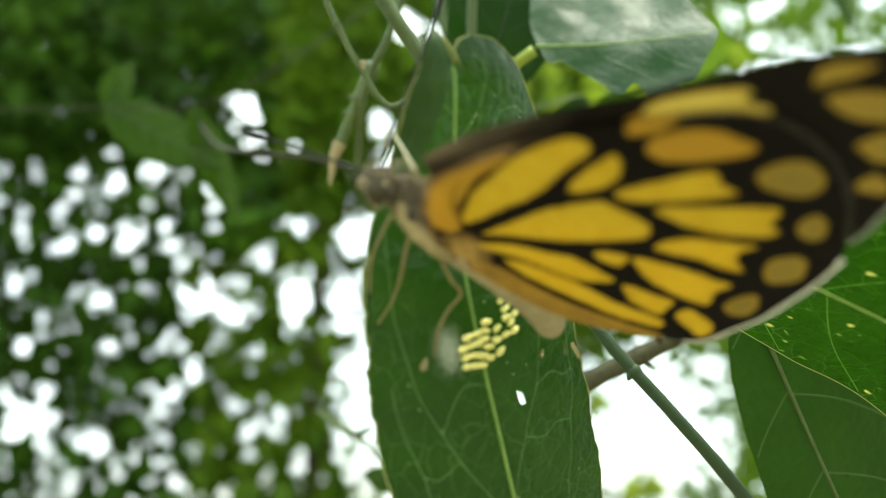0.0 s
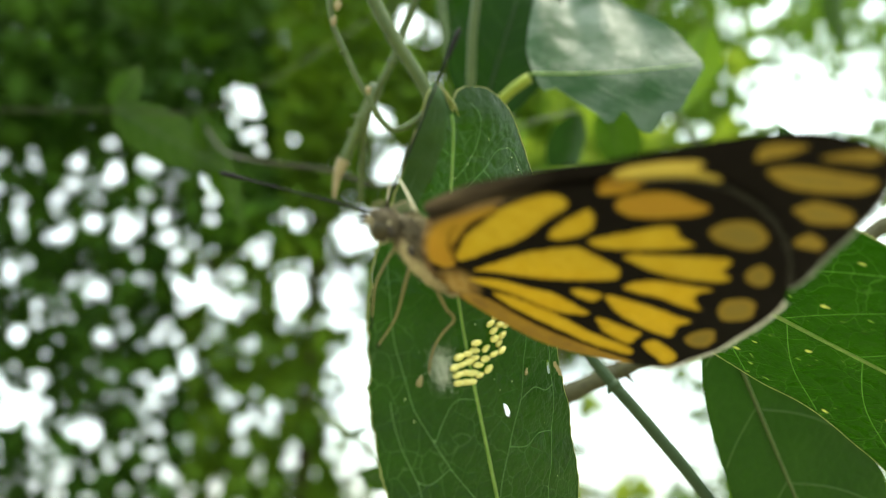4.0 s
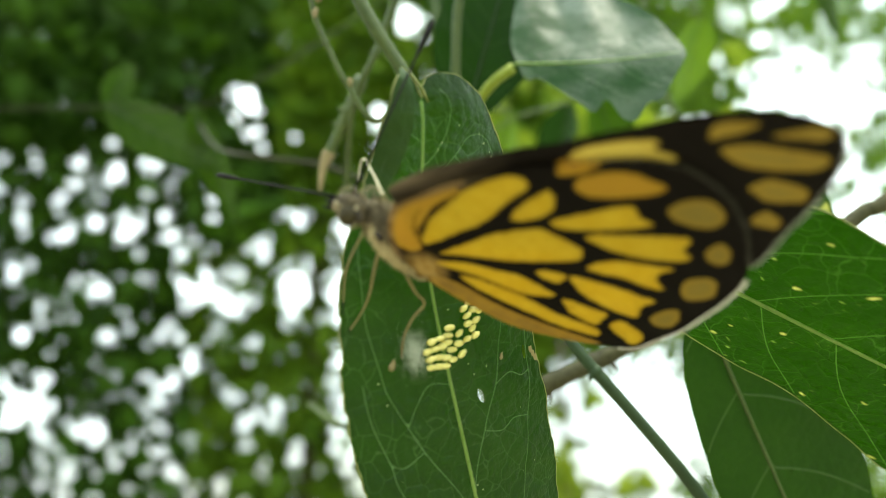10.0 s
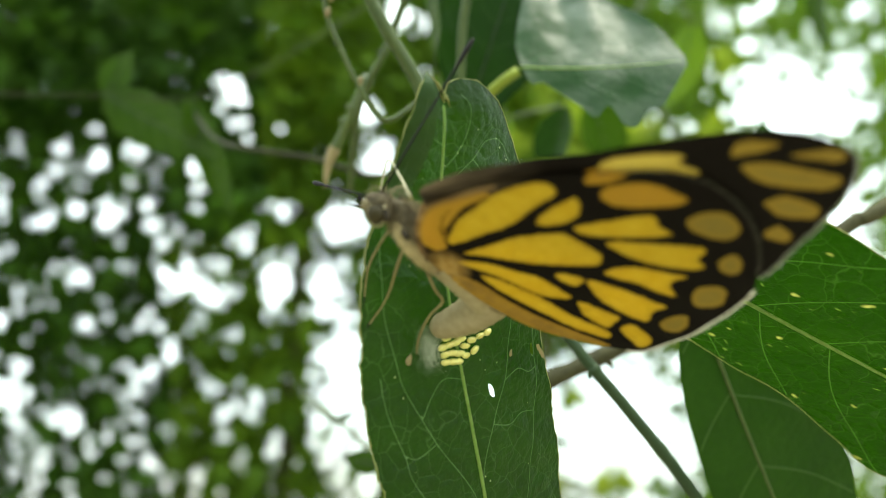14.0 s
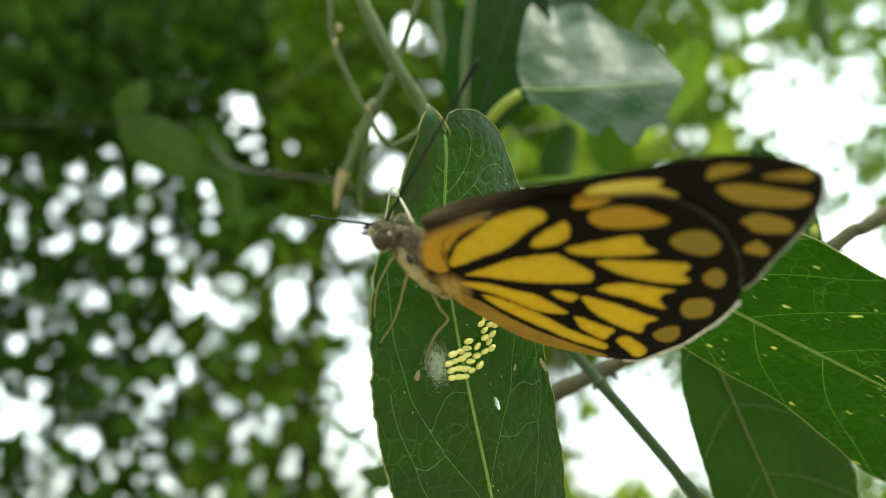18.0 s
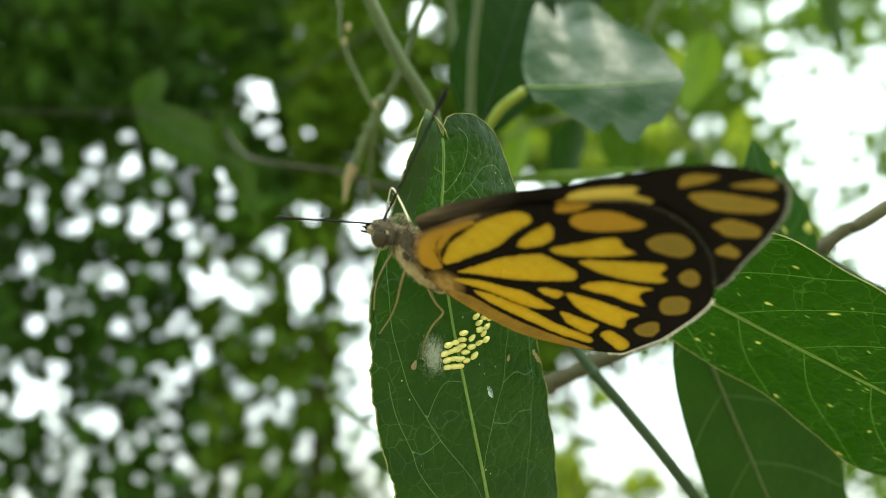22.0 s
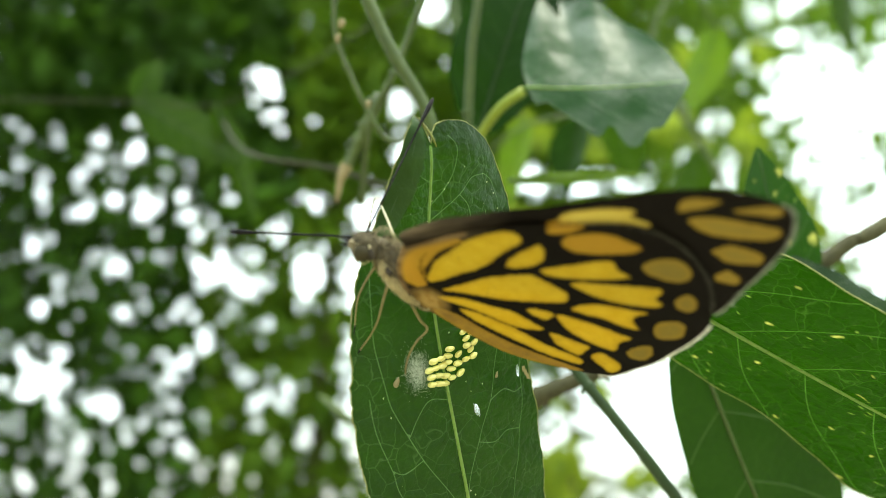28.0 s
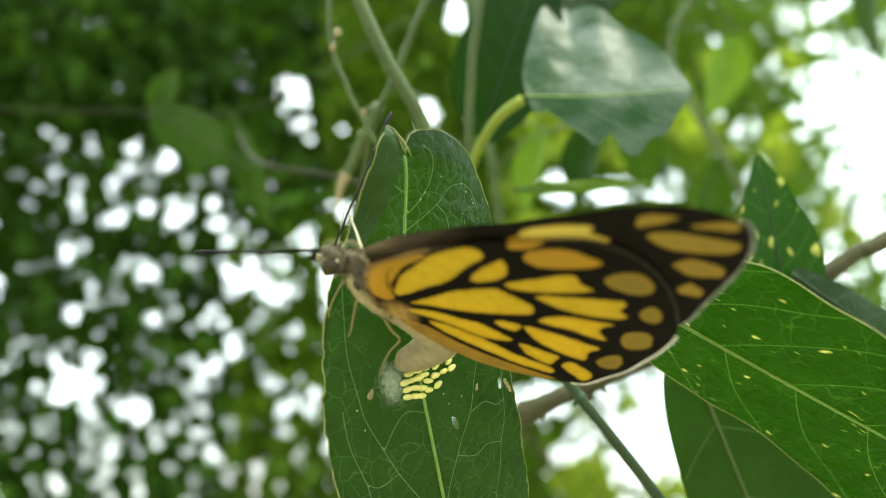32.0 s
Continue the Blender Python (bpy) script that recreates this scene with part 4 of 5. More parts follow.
def leaf(label, base, tip, side, half, mat, upper=OVATE, lower=OVATE, cup=0.25, arch=0.10, ripple=0.25, rim=False, veins=6, step=1.1, stalk=None, fold=(0.0, 0.0)):
    """One leaf from base to tip (camera-view axes); side points across its face; half: its half width."""
    b, e = Vector(base), Vector(tip)
    length = (e - b).length
    seed = (b.x * 0.37 + b.z * 0.11) % 7

    def bend(x, y):
        a = np.abs(x) / half
        return cup * half * a ** 1.5 - arch * length * (y / length - 0.5) ** 2 * 2 + ripple * np.sin(y * 0.55 + seed) * a + np.where(x > 0, fold[0], fold[1]) * half * a ** 1.3

    mesh, outline = blade([(s, w * half) for s, w in upper], [(s, w * half) for s, w in lower], length, bend, veins, step=step)
    root = new("leaf")
    root.matrix_world = axes(base, side, e - b)
    tagged(root, label, "leaf", "leaves of the plant")
    part("blade", mesh, mat, root)
    z = lambda x, y: float(bend(np.array([x]), np.array([y]))[0])
    rib = [Vector((0, y, z(0, y) + 0.05)) for y in np.linspace(0.2, length * 0.95, 24)]
    part("midrib", tube(rib, [0.34 - 0.28 * i / 24 for i in range(24)], 6), RIB if mat in (SUNLIT_LEAF, WAXY_LEAF) else STEM if mat is HANGING_LEAF else STEM_DARK, root, "pale midrib")
    if rim:
        ring = [Vector((x, y, z(x, y))) for x, y in outline]
        part("margin", tube(ring + ring[:1], 0.075, 5, caps=False), RIM, root, "pale thin leaf margin")
    if stalk:
        inv = root.matrix_world.inverted()
        pts = [(inv @ spot(*p)) / MM for p in stalk]
        big = mat is WAXY_LEAF
        part("petiole", curve_tube(pts, 1.0 if big else 0.6, 0.8 if big else 0.6, 2.0), PETIOLE if big else STEM, root)
    return root


SHOOT_A = ((10, 330, -160), (20, 310, -50), (16, 300, 20), (6, 320, 110), (30, 340, 160))
SHOOT_B = ((150, 330, -150), (142, 325, -60), (112, 310, 20), (90, 330, 90), (150, 335, 150))


def plant_leaves():
    leaf("large bright green leaf with yellow flecks lit through", (19.0, 97.2, -0.6), (85.0, 89.0, -37.5), (-0.10, 0.83, -0.55), 16.0, SUNLIT_LEAF,
         upper=((0, 0.1), (0.1, 0.35), (0.22, 0.72), (0.45, 0.80), (0.6, 1.12), (0.75, 1.05), (0.9, 0.5), (1, 0.02)),
         lower=((0, 0.1), (0.1, 0.5), (0.22, 0.98), (0.32, 0.98), (0.42, 0.90), (0.6, 0.86), (0.8, 0.74), (0.93, 0.40), (1, 0.02)), cup=0.0, arch=0.02, rim=True, veins=7, step=0.8)
    leaf("green leaf hanging half in shadow below the bright one", (37.5, 117, -11), (66.5, 124, -78), (0.92, 0.1, 0.38), 12.5, HANGING_LEAF, cup=0.06, arch=0.03, veins=5,
         upper=((0, 0.1), (0.08, 0.64), (0.22, 0.94), (0.45, 1.10), (0.7, 0.8), (0.9, 0.3), (1, 0.02)), lower=((0, 0.12), (0.1, 0.46), (0.25, 0.62), (0.4, 0.68), (0.6, 0.64), (0.85, 0.32), (1, 0.02)))
    leaf("glossy leaf reflecting the pale sky on a yellow stalk", (17.4, 147, 28.2), (47, 145, 28.8), (-0.16, 0.66, 0.74), 24.5, WAXY_LEAF,
         upper=((0, 0.3), (0.06, 0.86), (0.15, 1.26), (0.30, 1.42), (0.45, 1.32), (0.63, 1.12), (0.79, 0.78), (0.87, 0.54), (0.95, 0.30), (1, 0.02)),
         lower=((0, 0.06), (0.07, 0.14), (0.25, 0.14), (0.35, 0.32), (0.44, 0.42), (0.49, 0.24), (0.54, 0.46), (0.66, 0.50), (0.72, 0.36), (0.80, 0.40), (0.92, 0.20), (1, 0.05)),
         cup=0.10, arch=0.06, ripple=0.9, fold=(-0.05, 0.30), veins=3, step=0.8, stalk=((17.4, 147, 28.2), (13.0, 148, 25.2), (9.2, 152, 20.0), (7.0, 155, 14)))
    leaf("dark green leaf behind the stems", (9.5, 166, 24), (24, 170, 66), (0.9, -0.15, -0.3), 11, SHADE_LEAF, cup=0.2)
    leaf("dark leaf above the glossy one", (20, 192, 58), (52, 198, 71), (-0.3, 0.5, 0.8), 9, SHADE_LEAF)
    leaf("green leaf with pale flecks on a dry twig", (58.5, 129, -14), (53.2, 128, 15.5), (0.93, 0.2, 0.25), 7.6, FLECKED_LEAF, cup=0.1, arch=0.05, veins=5)
    leaf("dark green leaf below the dry twig", (56, 126, -4), (92, 124, -25), (0.4, 0.5, 0.75), 6.0, SHADE_LEAF)
    leaf("light green leaf seen edge-on", (16, 172, 13.4), (46, 168, 14.6), (0.0, 0.45, 0.9), 1.6, LIT_LEAF, cup=0.05, arch=0.02)
    leaf("blurred green leaf on a far twig", (-105.5, 269.8, 49.5), (-66, 268, 27), (0.35, 0.3, 0.85), 9.5, BUSH_LEAF, cup=0.1)
    leaf("folded green leaf on a far twig", (-77, 268, 48.2), (-64, 272, 8), (0.9, 0.3, 0.2), 5.5, BUSH_LEAF, cup=0.5)
    leaf("small curled leaf on a far twig", (-105.5, 270.2, 49.6), (-98, 275, 66), (0.8, 0.2, -0.3), 5, BUSH_LEAF, cup=0.4)
    leaf("small pointed green leaf against the sky", (-11.1, 200, -56.9), (-20.5, 200, -54.6), (0.15, 0.3, 0.95), 3.1, BUSH_LEAF, cup=0.1, veins=3, stalk=((-11.1, 200, -56.9), (-4, 182, -52), (7, 150, -46), (9.8, 128.5, -44)))
    leaf("small curled green leaf on a thread-like stalk", (-22.7, 200, -45.6), (-17.0, 200, -43.6), (0.3, 0.3, -0.9), 0.9, BUSH_LEAF, cup=0.2, arch=0.3, veins=2, step=0.5, stalk=((-22.7, 200, -45.6), (-26, 203, -43.6), (-34, 225, -44), (-20, 210, -50), (-11.1, 200, -56.9)))
    far = (
        (44, 245, 40, -4, -26, 11), (66, 300, 52, 10, -30, 12), (32, 300, 48, -6, -34, 10), (8, 330, 112, 8, -46, 14), (170, 330, 120, 6, -44, 15),
        (120, 340, 92, -10, -36, 12),
        (90, 400, 72, 16, -40, 14), (140, 420, 50, -12, -46, 14), (30, 360, 92, -14, -40, 12),
    )
    shoots = smooth_loop(SHOOT_A, 6.0, closed=False) + smooth_loop(SHOOT_B, 6.0, closed=False)
    for k, (x, y, z, dx, dz, half) in enumerate(far):
        hold = min(shoots, key=lambda p: (p - Vector((x, y, z))).length)
        turn = (Vector((x, y, z)) * 0.5 + hold * 0.5) + Vector((0, 4, 5))
        leaf("blurred green leaf of the bush behind", (x, y, z), (x + dx, y + 6, z + dz), (0.7, 0.6 * (-1) ** k, 0.3 * dx / 10), half * 0.8, (SHADE_LEAF, BUSH_LEAF, LIT_LEAF)[k % 3], veins=4, step=2.5,
             stalk=((x, y, z), tuple(turn), tuple(hold)))


plant_leaves()


def stem(label, points, r0, r1, mat, category="stem", wobble=0.06, knots=()):
    base = Vector(points[0])
    root = new("stem")
    root.matrix_world = VIEW_AXES @ Matrix.Translation(base * MM)
    tagged(root, label, category, "stems of the plant")
    part("shoot", curve_tube([Vector(p) - base for p in points], r0, r1, 1.5, 10, wobble, knots), mat, root)
    line = smooth_loop([Vector(p) - base for p in points], 1.5, closed=False)
    for s in (0.22, 0.47, 0.71):
        i = int(s * (len(line) - 2))
        d, r = line[i + 1] - line[i], r0 + (r1 - r0) * s
        part("node", blob(line[i], d, r * 1.3, r * 1.22, r * 0.15, s * 9, 8, 10), mat, root)
        side = d.cross(Vector((0.3, -1, 0.2))).normalized()
        part("bud", blob(line[i] + side * r * 1.2, side + d.normalized() * 0.8, r * 0.75, r * 0.42, 0, 0, 6, 8), mat, root)
    return root, base


def plant_stems():
    stem("smooth green climbing stem behind the leaf", ((-30, 130, 86), (-10.8, 132, 42.8), (-5.9, 132, 32.2), (0.4, 132, 20.5), (3, 131, 5), (6, 130, -20), (10, 128, -45), (40, 128, -100), (110, 130, -150), (135, 20, -500), (150, -350, -1445)), 1.05, 1.8, STEM)
    stem("dark green slanting shoot of the plant", ((3, 131, 5), (13, 126, -5), (22.1, 120, -18.6), (28.6, 118, -26.9), (37.7, 117, -39.1), (60, 118, -72), (100, 126, -128)), 0.80, 0.95, STEM_DARK)
    stem("pale upright stem behind the leaf", ((14, 158, 100), (9.6, 155, 50.3), (7.9, 155, 36.6), (7.3, 155, 14), (9, 150, -20), (16, 142, -60)), 0.8, 0.95, STEM, knots=((0.3, 0.35),))
    root, base = stem("thin tendril with dry nodes", ((-15.5, 131, 80), (-15.2, 131, 44.4), (-15.0, 131, 34.8), (-12.6, 131, 28.1), (-10.0, 131, 22.6), (-6.0, 131.5, 17.0), (0.0, 132, 20.5)), 0.42, 0.45, STEM, knots=((0.42, 0.7), (0.5, 0.5)))
    for p in ((-14.6, 130.6, 34.0), (-13.9, 130.8, 36.4), (-9.8, 131, 23.0)):
        part("node", blob(Vector(p) - base, (0.3, 0.2, 1), 0.85, 0.52, 0.3, p[0], 8, 8), DRY, root, "dry brown node")
    stem("slanting twig crossing behind the stem", ((20, 150, 92), (1.0, 145, 49.2), (-3.9, 145, 37.5), (-6.5, 145, 31.1), (-9.5, 146, 26.0), (-12, 150, 20), (-14, 158, 8)), 0.8, 0.6, STEM)
    root, base = stem("wilted shoot with a dry brown tip", ((-9.4, 148, 27.7), (-11.6, 150, 23.5), (-14.2, 151, 18.6), (-16.2, 151, 14.6)), 1.2, 0.9, STEM)
    part("dry_tip", curve_tube([Vector(p) - base for p in ((-16.0, 151, 15.2), (-17.2, 151, 12.6), (-18.0, 151, 8.0))], 1.3, 0.15, 0.8), DRY, root, "dry brown withered tip")
    root, base = stem("woody twig with small thorns", ((2, 140, -36), (17.8, 135, -26.3), (25.7, 135, -22.8), (34.7, 135, -18.8), (60, 134, -6), (66.1, 134, -3.4), (71, 134, 0.1), (77.7, 134, 3.5), (120, 140, 30)), 1.5, 1.2, BARK, "twig", wobble=0.2, knots=((0.13, 0.35),))
    for (x, y, z), d in (((20, 134.4, -25.4), (-0.2, -0.3, -1)), ((29, 134.4, -21.6), (0.7, -0.2, -0.8)), ((32, 134.4, -19.8), (-0.3, -0.2, 1)), ((64, 134, -4.4), (0.9, -0.2, -0.6)), ((67.5, 134, -2.2), (0.8, 0, -0.5))):
        o = Vector((x, y, z)) - base
        part("thorn", tube([o, o + Vector(d).normalized() * 1.6, o + Vector(d).normalized() * 2.9], [0.7, 0.35, 0.03], 6), BARK, root, "short sharp thorn")
    stem("thin far twig bearing blurred leaves", ((-260, 280, 56), (-155, 270, 50.8), (-105.5, 270, 49.5), (-76, 268, 48), (-50, 272, 60), (-20, 300, 88), (6, 320, 110)), 0.25, 0.3, TWIG, "twig")
    stem("bare brown twig behind the leaf", ((-78, 276, 46), (-62, 240, 31), (-44.3, 200, 22.2), (-26.7, 200, 19.3), (-11.9, 195, 14.4), (0, 176, 15), (7.3, 155.5, 15)), 0.5, 0.6, TWIG, "twig", wobble=0.15)
    stem("far green shoot of the bush", ((10, -130, -1440), (10, 250, -400), *SHOOT_A), 1.6, 1.2, STEM)
    stem("far leafy shoot of the bush", ((80, -140, -1440), (80, 250, -400), *SHOOT_B), 1.6, 1.2, STEM)


plant_stems()

# ---------------------------------------------------------------- the butterfly
WING_U = Vector((0.8545, -0.4932, 0.1631))
WING_V = Vector((-0.4660, -0.5893, 0.6599))
WING_N = WING_U.cross(WING_V)
ROOT = Vector((1.68, 73.88, -3.38))
FLY = Matrix((WING_U, WING_V, WING_N)).transposed().to_4x4()
FLY.translation = ROOT
FLY_INV = FLY.inverted()


def own(p):
    """A place of the camera-view axes in the butterfly's own axes (millimetres)."""
    return FLY_INV @ Vector(p)


HIND_EDGE = ((0.2, 4.7), (5.0, 5.3), (9.4, 5.2), (14.2, 4.3), (18.6, 3.0), (21.3, 1.0), (22.8, -1.9), (23.3, -5.3), (22.8, -8.4), (21.6, -11.5), (19.3, -13.5), (16.0, -15.7), (12.1, -17.2), (10.4, -17.3), (7.1, -15.7), (2.6, -12.3), (-0.2, -8.4), (-1.8, -5.3), (-3.0, -3.1), (-3.3, -0.1), (-2.1, 2.8))
FORE_EDGE = ((-0.3, 5.3), (1.1, 6.3), (5.3, 6.7), (11.3, 6.2), (14.5, 5.75), (18.3, 5.35), (21.4, 5.0), (24.6, 4.35), (26.6, 3.75), (27.9, 3.0), (29.0, 2.15), (30.0, 1.0), (30.5, 0.1), (30.35, -1.4), (29.6, -3.2), (27.5, -5.6), (25.5, -7.4), (22.6, -10.0), (18.5, -8.8), (9.6, -3.5), (1.0, 0.9))
# The coloured cells between the wing's veins: tone (0 yellow, 1 orange, 2 dusky, 4 paled by light shining through) and
# outline.
HIND_CELLS, FORE_CELLS = {}, {}
HIND_CELLS["basal"] = 1, ((-1.4, 3.8), (0.1, 4.4), (1.8, 4.9), (3.7, 5.0), (5.4, 4.8), (5.6, 4.4), (4.4, 4.1), (3.0, 3.7), (1.4, 2.6), (0.2, 1.5), (-0.4, -0.1), (-1.3, -0.5), (-2.2, -0.3), (-2.6, 0.8), (-2.3, 2.2))
HIND_CELLS["discal"] = 0, ((-0.2, 0.1), (0.5, 1.2), (1.7, 2.4), (3.4, 3.3), (5.2, 4.1), (6.9, 4.6), (8.4, 4.8), (9.7, 4.7), (10.5, 4.2), (10.7, 3.6), (10.4, 3.1), (9.3, 2.7), (8.0, 2.1), (6.2, 1.2), (4.5, 0.7), (2.5, 0.4), (0.8, 0.1))
HIND_CELLS["subcostal"] = 0, ((8.0, 0.8), (8.5, 1.3), (9.9, 2.1), (11.1, 2.4), (11.9, 2.5), (12.0, 1.8), (11.5, 0.8), (10.5, 0.3), (9.4, 0.2), (8.4, 0.4))
HIND_CELLS["median"] = 0, ((0.6, -1.3), (1.9, -0.9), (3.9, -0.6), (6.3, -0.3), (8.5, -0.5), (9.8, -0.9), (10.7, -2.1), (11.4, -3.1), (11.8, -4.0), (11.3, -4.8), (10.2, -4.8), (8.1, -4.3), (6.1, -3.6), (4.1, -2.7), (2.1, -1.8))
HIND_CELLS["anal"] = 0, ((-0.5, -2.1), (1.1, -2.4), (2.7, -3.1), (4.1, -4.1), (5.7, -5.1), (6.6, -6.4), (7.3, -7.7), (7.6, -8.4), (7.0, -8.6), (5.7, -8.1), (4.5, -7.1), (3.1, -5.5), (1.6, -4.0), (0.3, -3.0))
HIND_CELLS["sliver"] = 0, ((7.3, -5.2), (8.2, -5.4), (9.1, -6.0), (9.4, -6.6), (8.5, -7.0), (7.6, -6.2))
HIND_CELLS["long_anal"] = 0, ((0.9, -4.2), (2.4, -5.1), (3.6, -6.5), (5.2, -8.4), (6.7, -10.8), (8.3, -12.8), (9.2, -14.1), (8.7, -14.9), (7.8, -14.2), (6.0, -12.4), (4.4, -10.2), (2.5, -7.5), (1.4, -5.8))
HIND_CELLS["short_anal"] = 0, ((7.9, -9.2), (8.6, -9.5), (9.6, -10.8), (10.7, -12.0), (10.1, -12.7), (9.3, -13.3), (8.5, -12.4), (7.8, -11.0))
HIND_CELLS["inner_margin"] = 5, ((-0.6, -4.1), (0.5, -5.3), (1.9, -7.9), (3.8, -10.7), (5.9, -13.1), (7.5, -14.8), (8.6, -16.1), (7.8, -16.1), (6.7, -15.6), (2.6, -12.35), (-0.2, -8.4), (-1.9, -5.2), (-1.8, -3.8))
HIND_CELLS["apical"] = 1, ((13.7, 2.4), (14.4, 2.8), (15.4, 2.9), (16.8, 2.6), (18.0, 1.9), (18.9, 0.9), (19.5, 0.1), (19.0, -0.2), (17.6, -0.1), (15.8, 0.3), (14.5, 0.9), (13.8, 1.6))
HIND_CELLS["costal"] = 1, ((13.0, 3.9), (13.7, 4.4), (14.9, 4.2), (16.2, 3.7), (15.3, 3.3), (14.1, 3.3), (13.1, 3.5))
HIND_CELLS["radial"] = 0, ((10.6, -0.5), (11.7, -0.3), (13.5, -0.3), (15.5, -0.5), (16.8, -0.9), (16.9, -2.0), (17.6, -3.1), (16.2, -2.9), (13.8, -2.3), (11.4, -1.5))
HIND_CELLS["upper_ray"] = 0, ((12.5, -2.7), (13.9, -2.8), (15.5, -3.4), (17.3, -4.1), (19.3, -5.1), (19.4, -5.7), (18.7, -6.2), (19.0, -7.2), (18.1, -7.4), (16.5, -6.7), (14.8, -5.6), (13.4, -4.2))
HIND_CELLS["middle_ray"] = 0, ((11.3, -6.0), (12.6, -5.6), (14.1, -6.0), (15.9, -7.1), (17.5, -8.2), (16.3, -8.3), (15.9, -8.9), (16.0, -10.2), (14.9, -9.5), (13.5, -7.9), (12.2, -7.0))
HIND_CELLS["lower_ray"] = 0, ((9.6, -6.6), (10.7, -7.2), (12.0, -8.3), (13.2, -9.5), (14.2, -10.7), (14.9, -11.6), (13.7, -11.9), (12.8, -13.1), (11.8, -12.2), (10.6, -10.6), (9.8, -8.8))
HIND_CELLS["margin_spot_large"] = 2, ((19.0, -1.9), (20.1, -1.5), (21.4, -1.8), (22.2, -2.8), (22.3, -4.0), (21.6, -4.7), (20.4, -4.5), (19.5, -3.7), (18.9, -2.8))
HIND_CELLS["margin_spot_small"] = 2, ((20.1, -7.0), (20.9, -6.5), (21.5, -6.7), (21.7, -7.7), (21.3, -8.6), (20.6, -8.7), (20.0, -7.8))
HIND_CELLS["margin_spot_round"] = 2, ((17.3, -10.3), (18.2, -9.7), (19.5, -10.0), (19.9, -10.9), (19.2, -12.2), (18.0, -12.3), (17.1, -11.8))
HIND_CELLS["margin_spot_low"] = 2, ((14.0, -13.3), (15.2, -12.9), (16.2, -13.2), (15.9, -14.4), (15.0, -15.2), (14.0, -14.8), (13.7, -14.0))
HIND_CELLS["margin_spot_last"] = 0, ((10.3, -13.6), (11.4, -13.3), (12.1, -14.6), (12.4, -15.8), (11.9, -16.7), (11.0, -16.8), (10.6, -15.5), (10.3, -14.6))
FORE_CELLS["costal_bar"] = 4, ((14.3, 4.6), (15.2, 5.0), (17.1, 4.75), (19.4, 4.2), (20.2, 3.6), (19.6, 3.3), (20.8, 2.1), (20.4, 1.8), (18.8, 2.7), (16.6, 3.4), (14.3, 4.0))
FORE_CELLS["under_bar"] = 1, ((13.1, 4.3), (14.0, 4.5), (16.0, 3.9), (15.9, 3.5), (14.5, 3.0), (13.5, 3.1), (13.0, 3.8))
FORE_CELLS["tip_first"] = 2, ((23.2, 3.1), (23.6, 3.6), (24.7, 3.5), (26.2, 2.7), (25.2, 2.4), (23.9, 2.5), (23.2, 2.6))
FORE_CELLS["tip_second"] = 3, ((26.6, 1.5), (28.1, 1.4), (29.2, 1.1), (29.9, 0.5), (29.8, 0.0), (29.0, 0.1), (27.9, 0.7))
FORE_CELLS["tip_long"] = 2, ((23.5, 1.6), (24.5, 1.6), (25.8, 1.0), (27.6, -0.2), (29.3, -1.4), (29.4, -1.9), (28.9, -2.4), (27.6, -2.0), (25.5, -0.9), (24.1, 0.3))
FORE_CELLS["tip_third"] = 2, ((24.3, -2.2), (25.4, -1.9), (26.3, -2.3), (27.6, -3.7), (27.5, -4.6), (26.9, -4.7), (25.1, -3.9), (24.6, -3.0))
FORE_CELLS["tip_last"] = 2, ((23.8, -5.1), (24.8, -4.8), (25.5, -6.0), (25.2, -6.6), (24.4, -6.2), (23.8, -5.6))
# Thin dark veins that cross the coloured cells: points and half width.
VEINS = (((1.6, 3.6), (0.8, 3.1), (0.4, 2.6), (0.3, 1.7)), 0.04), (((-2.6, 0.3), (-1.6, -0.8), (-0.6, -1.1), (0.5, -1.5)), 0.16), (((0.0, 2.1), (-0.35, 0.4), (-0.3, -0.6)), 0.10)


def cells_of(flat, cells):
    """Signed distance to the nearest cell, and that cell's tone."""
    best, tone = np.full(len(flat), 1e9), np.zeros(len(flat), int)
    for kind, points in cells.values():
        loop = [tuple(p)[:2] for p in smooth_loop([(x, y, 0) for x, y in points], 0.3)]
        d = far_from(flat, loop + loop[:1])
        d = np.where(inside(flat, np.array(loop)), -d, d)
        tone = np.where(d < best, kind, tone)
        best = np.minimum(best, d)
    return best, tone


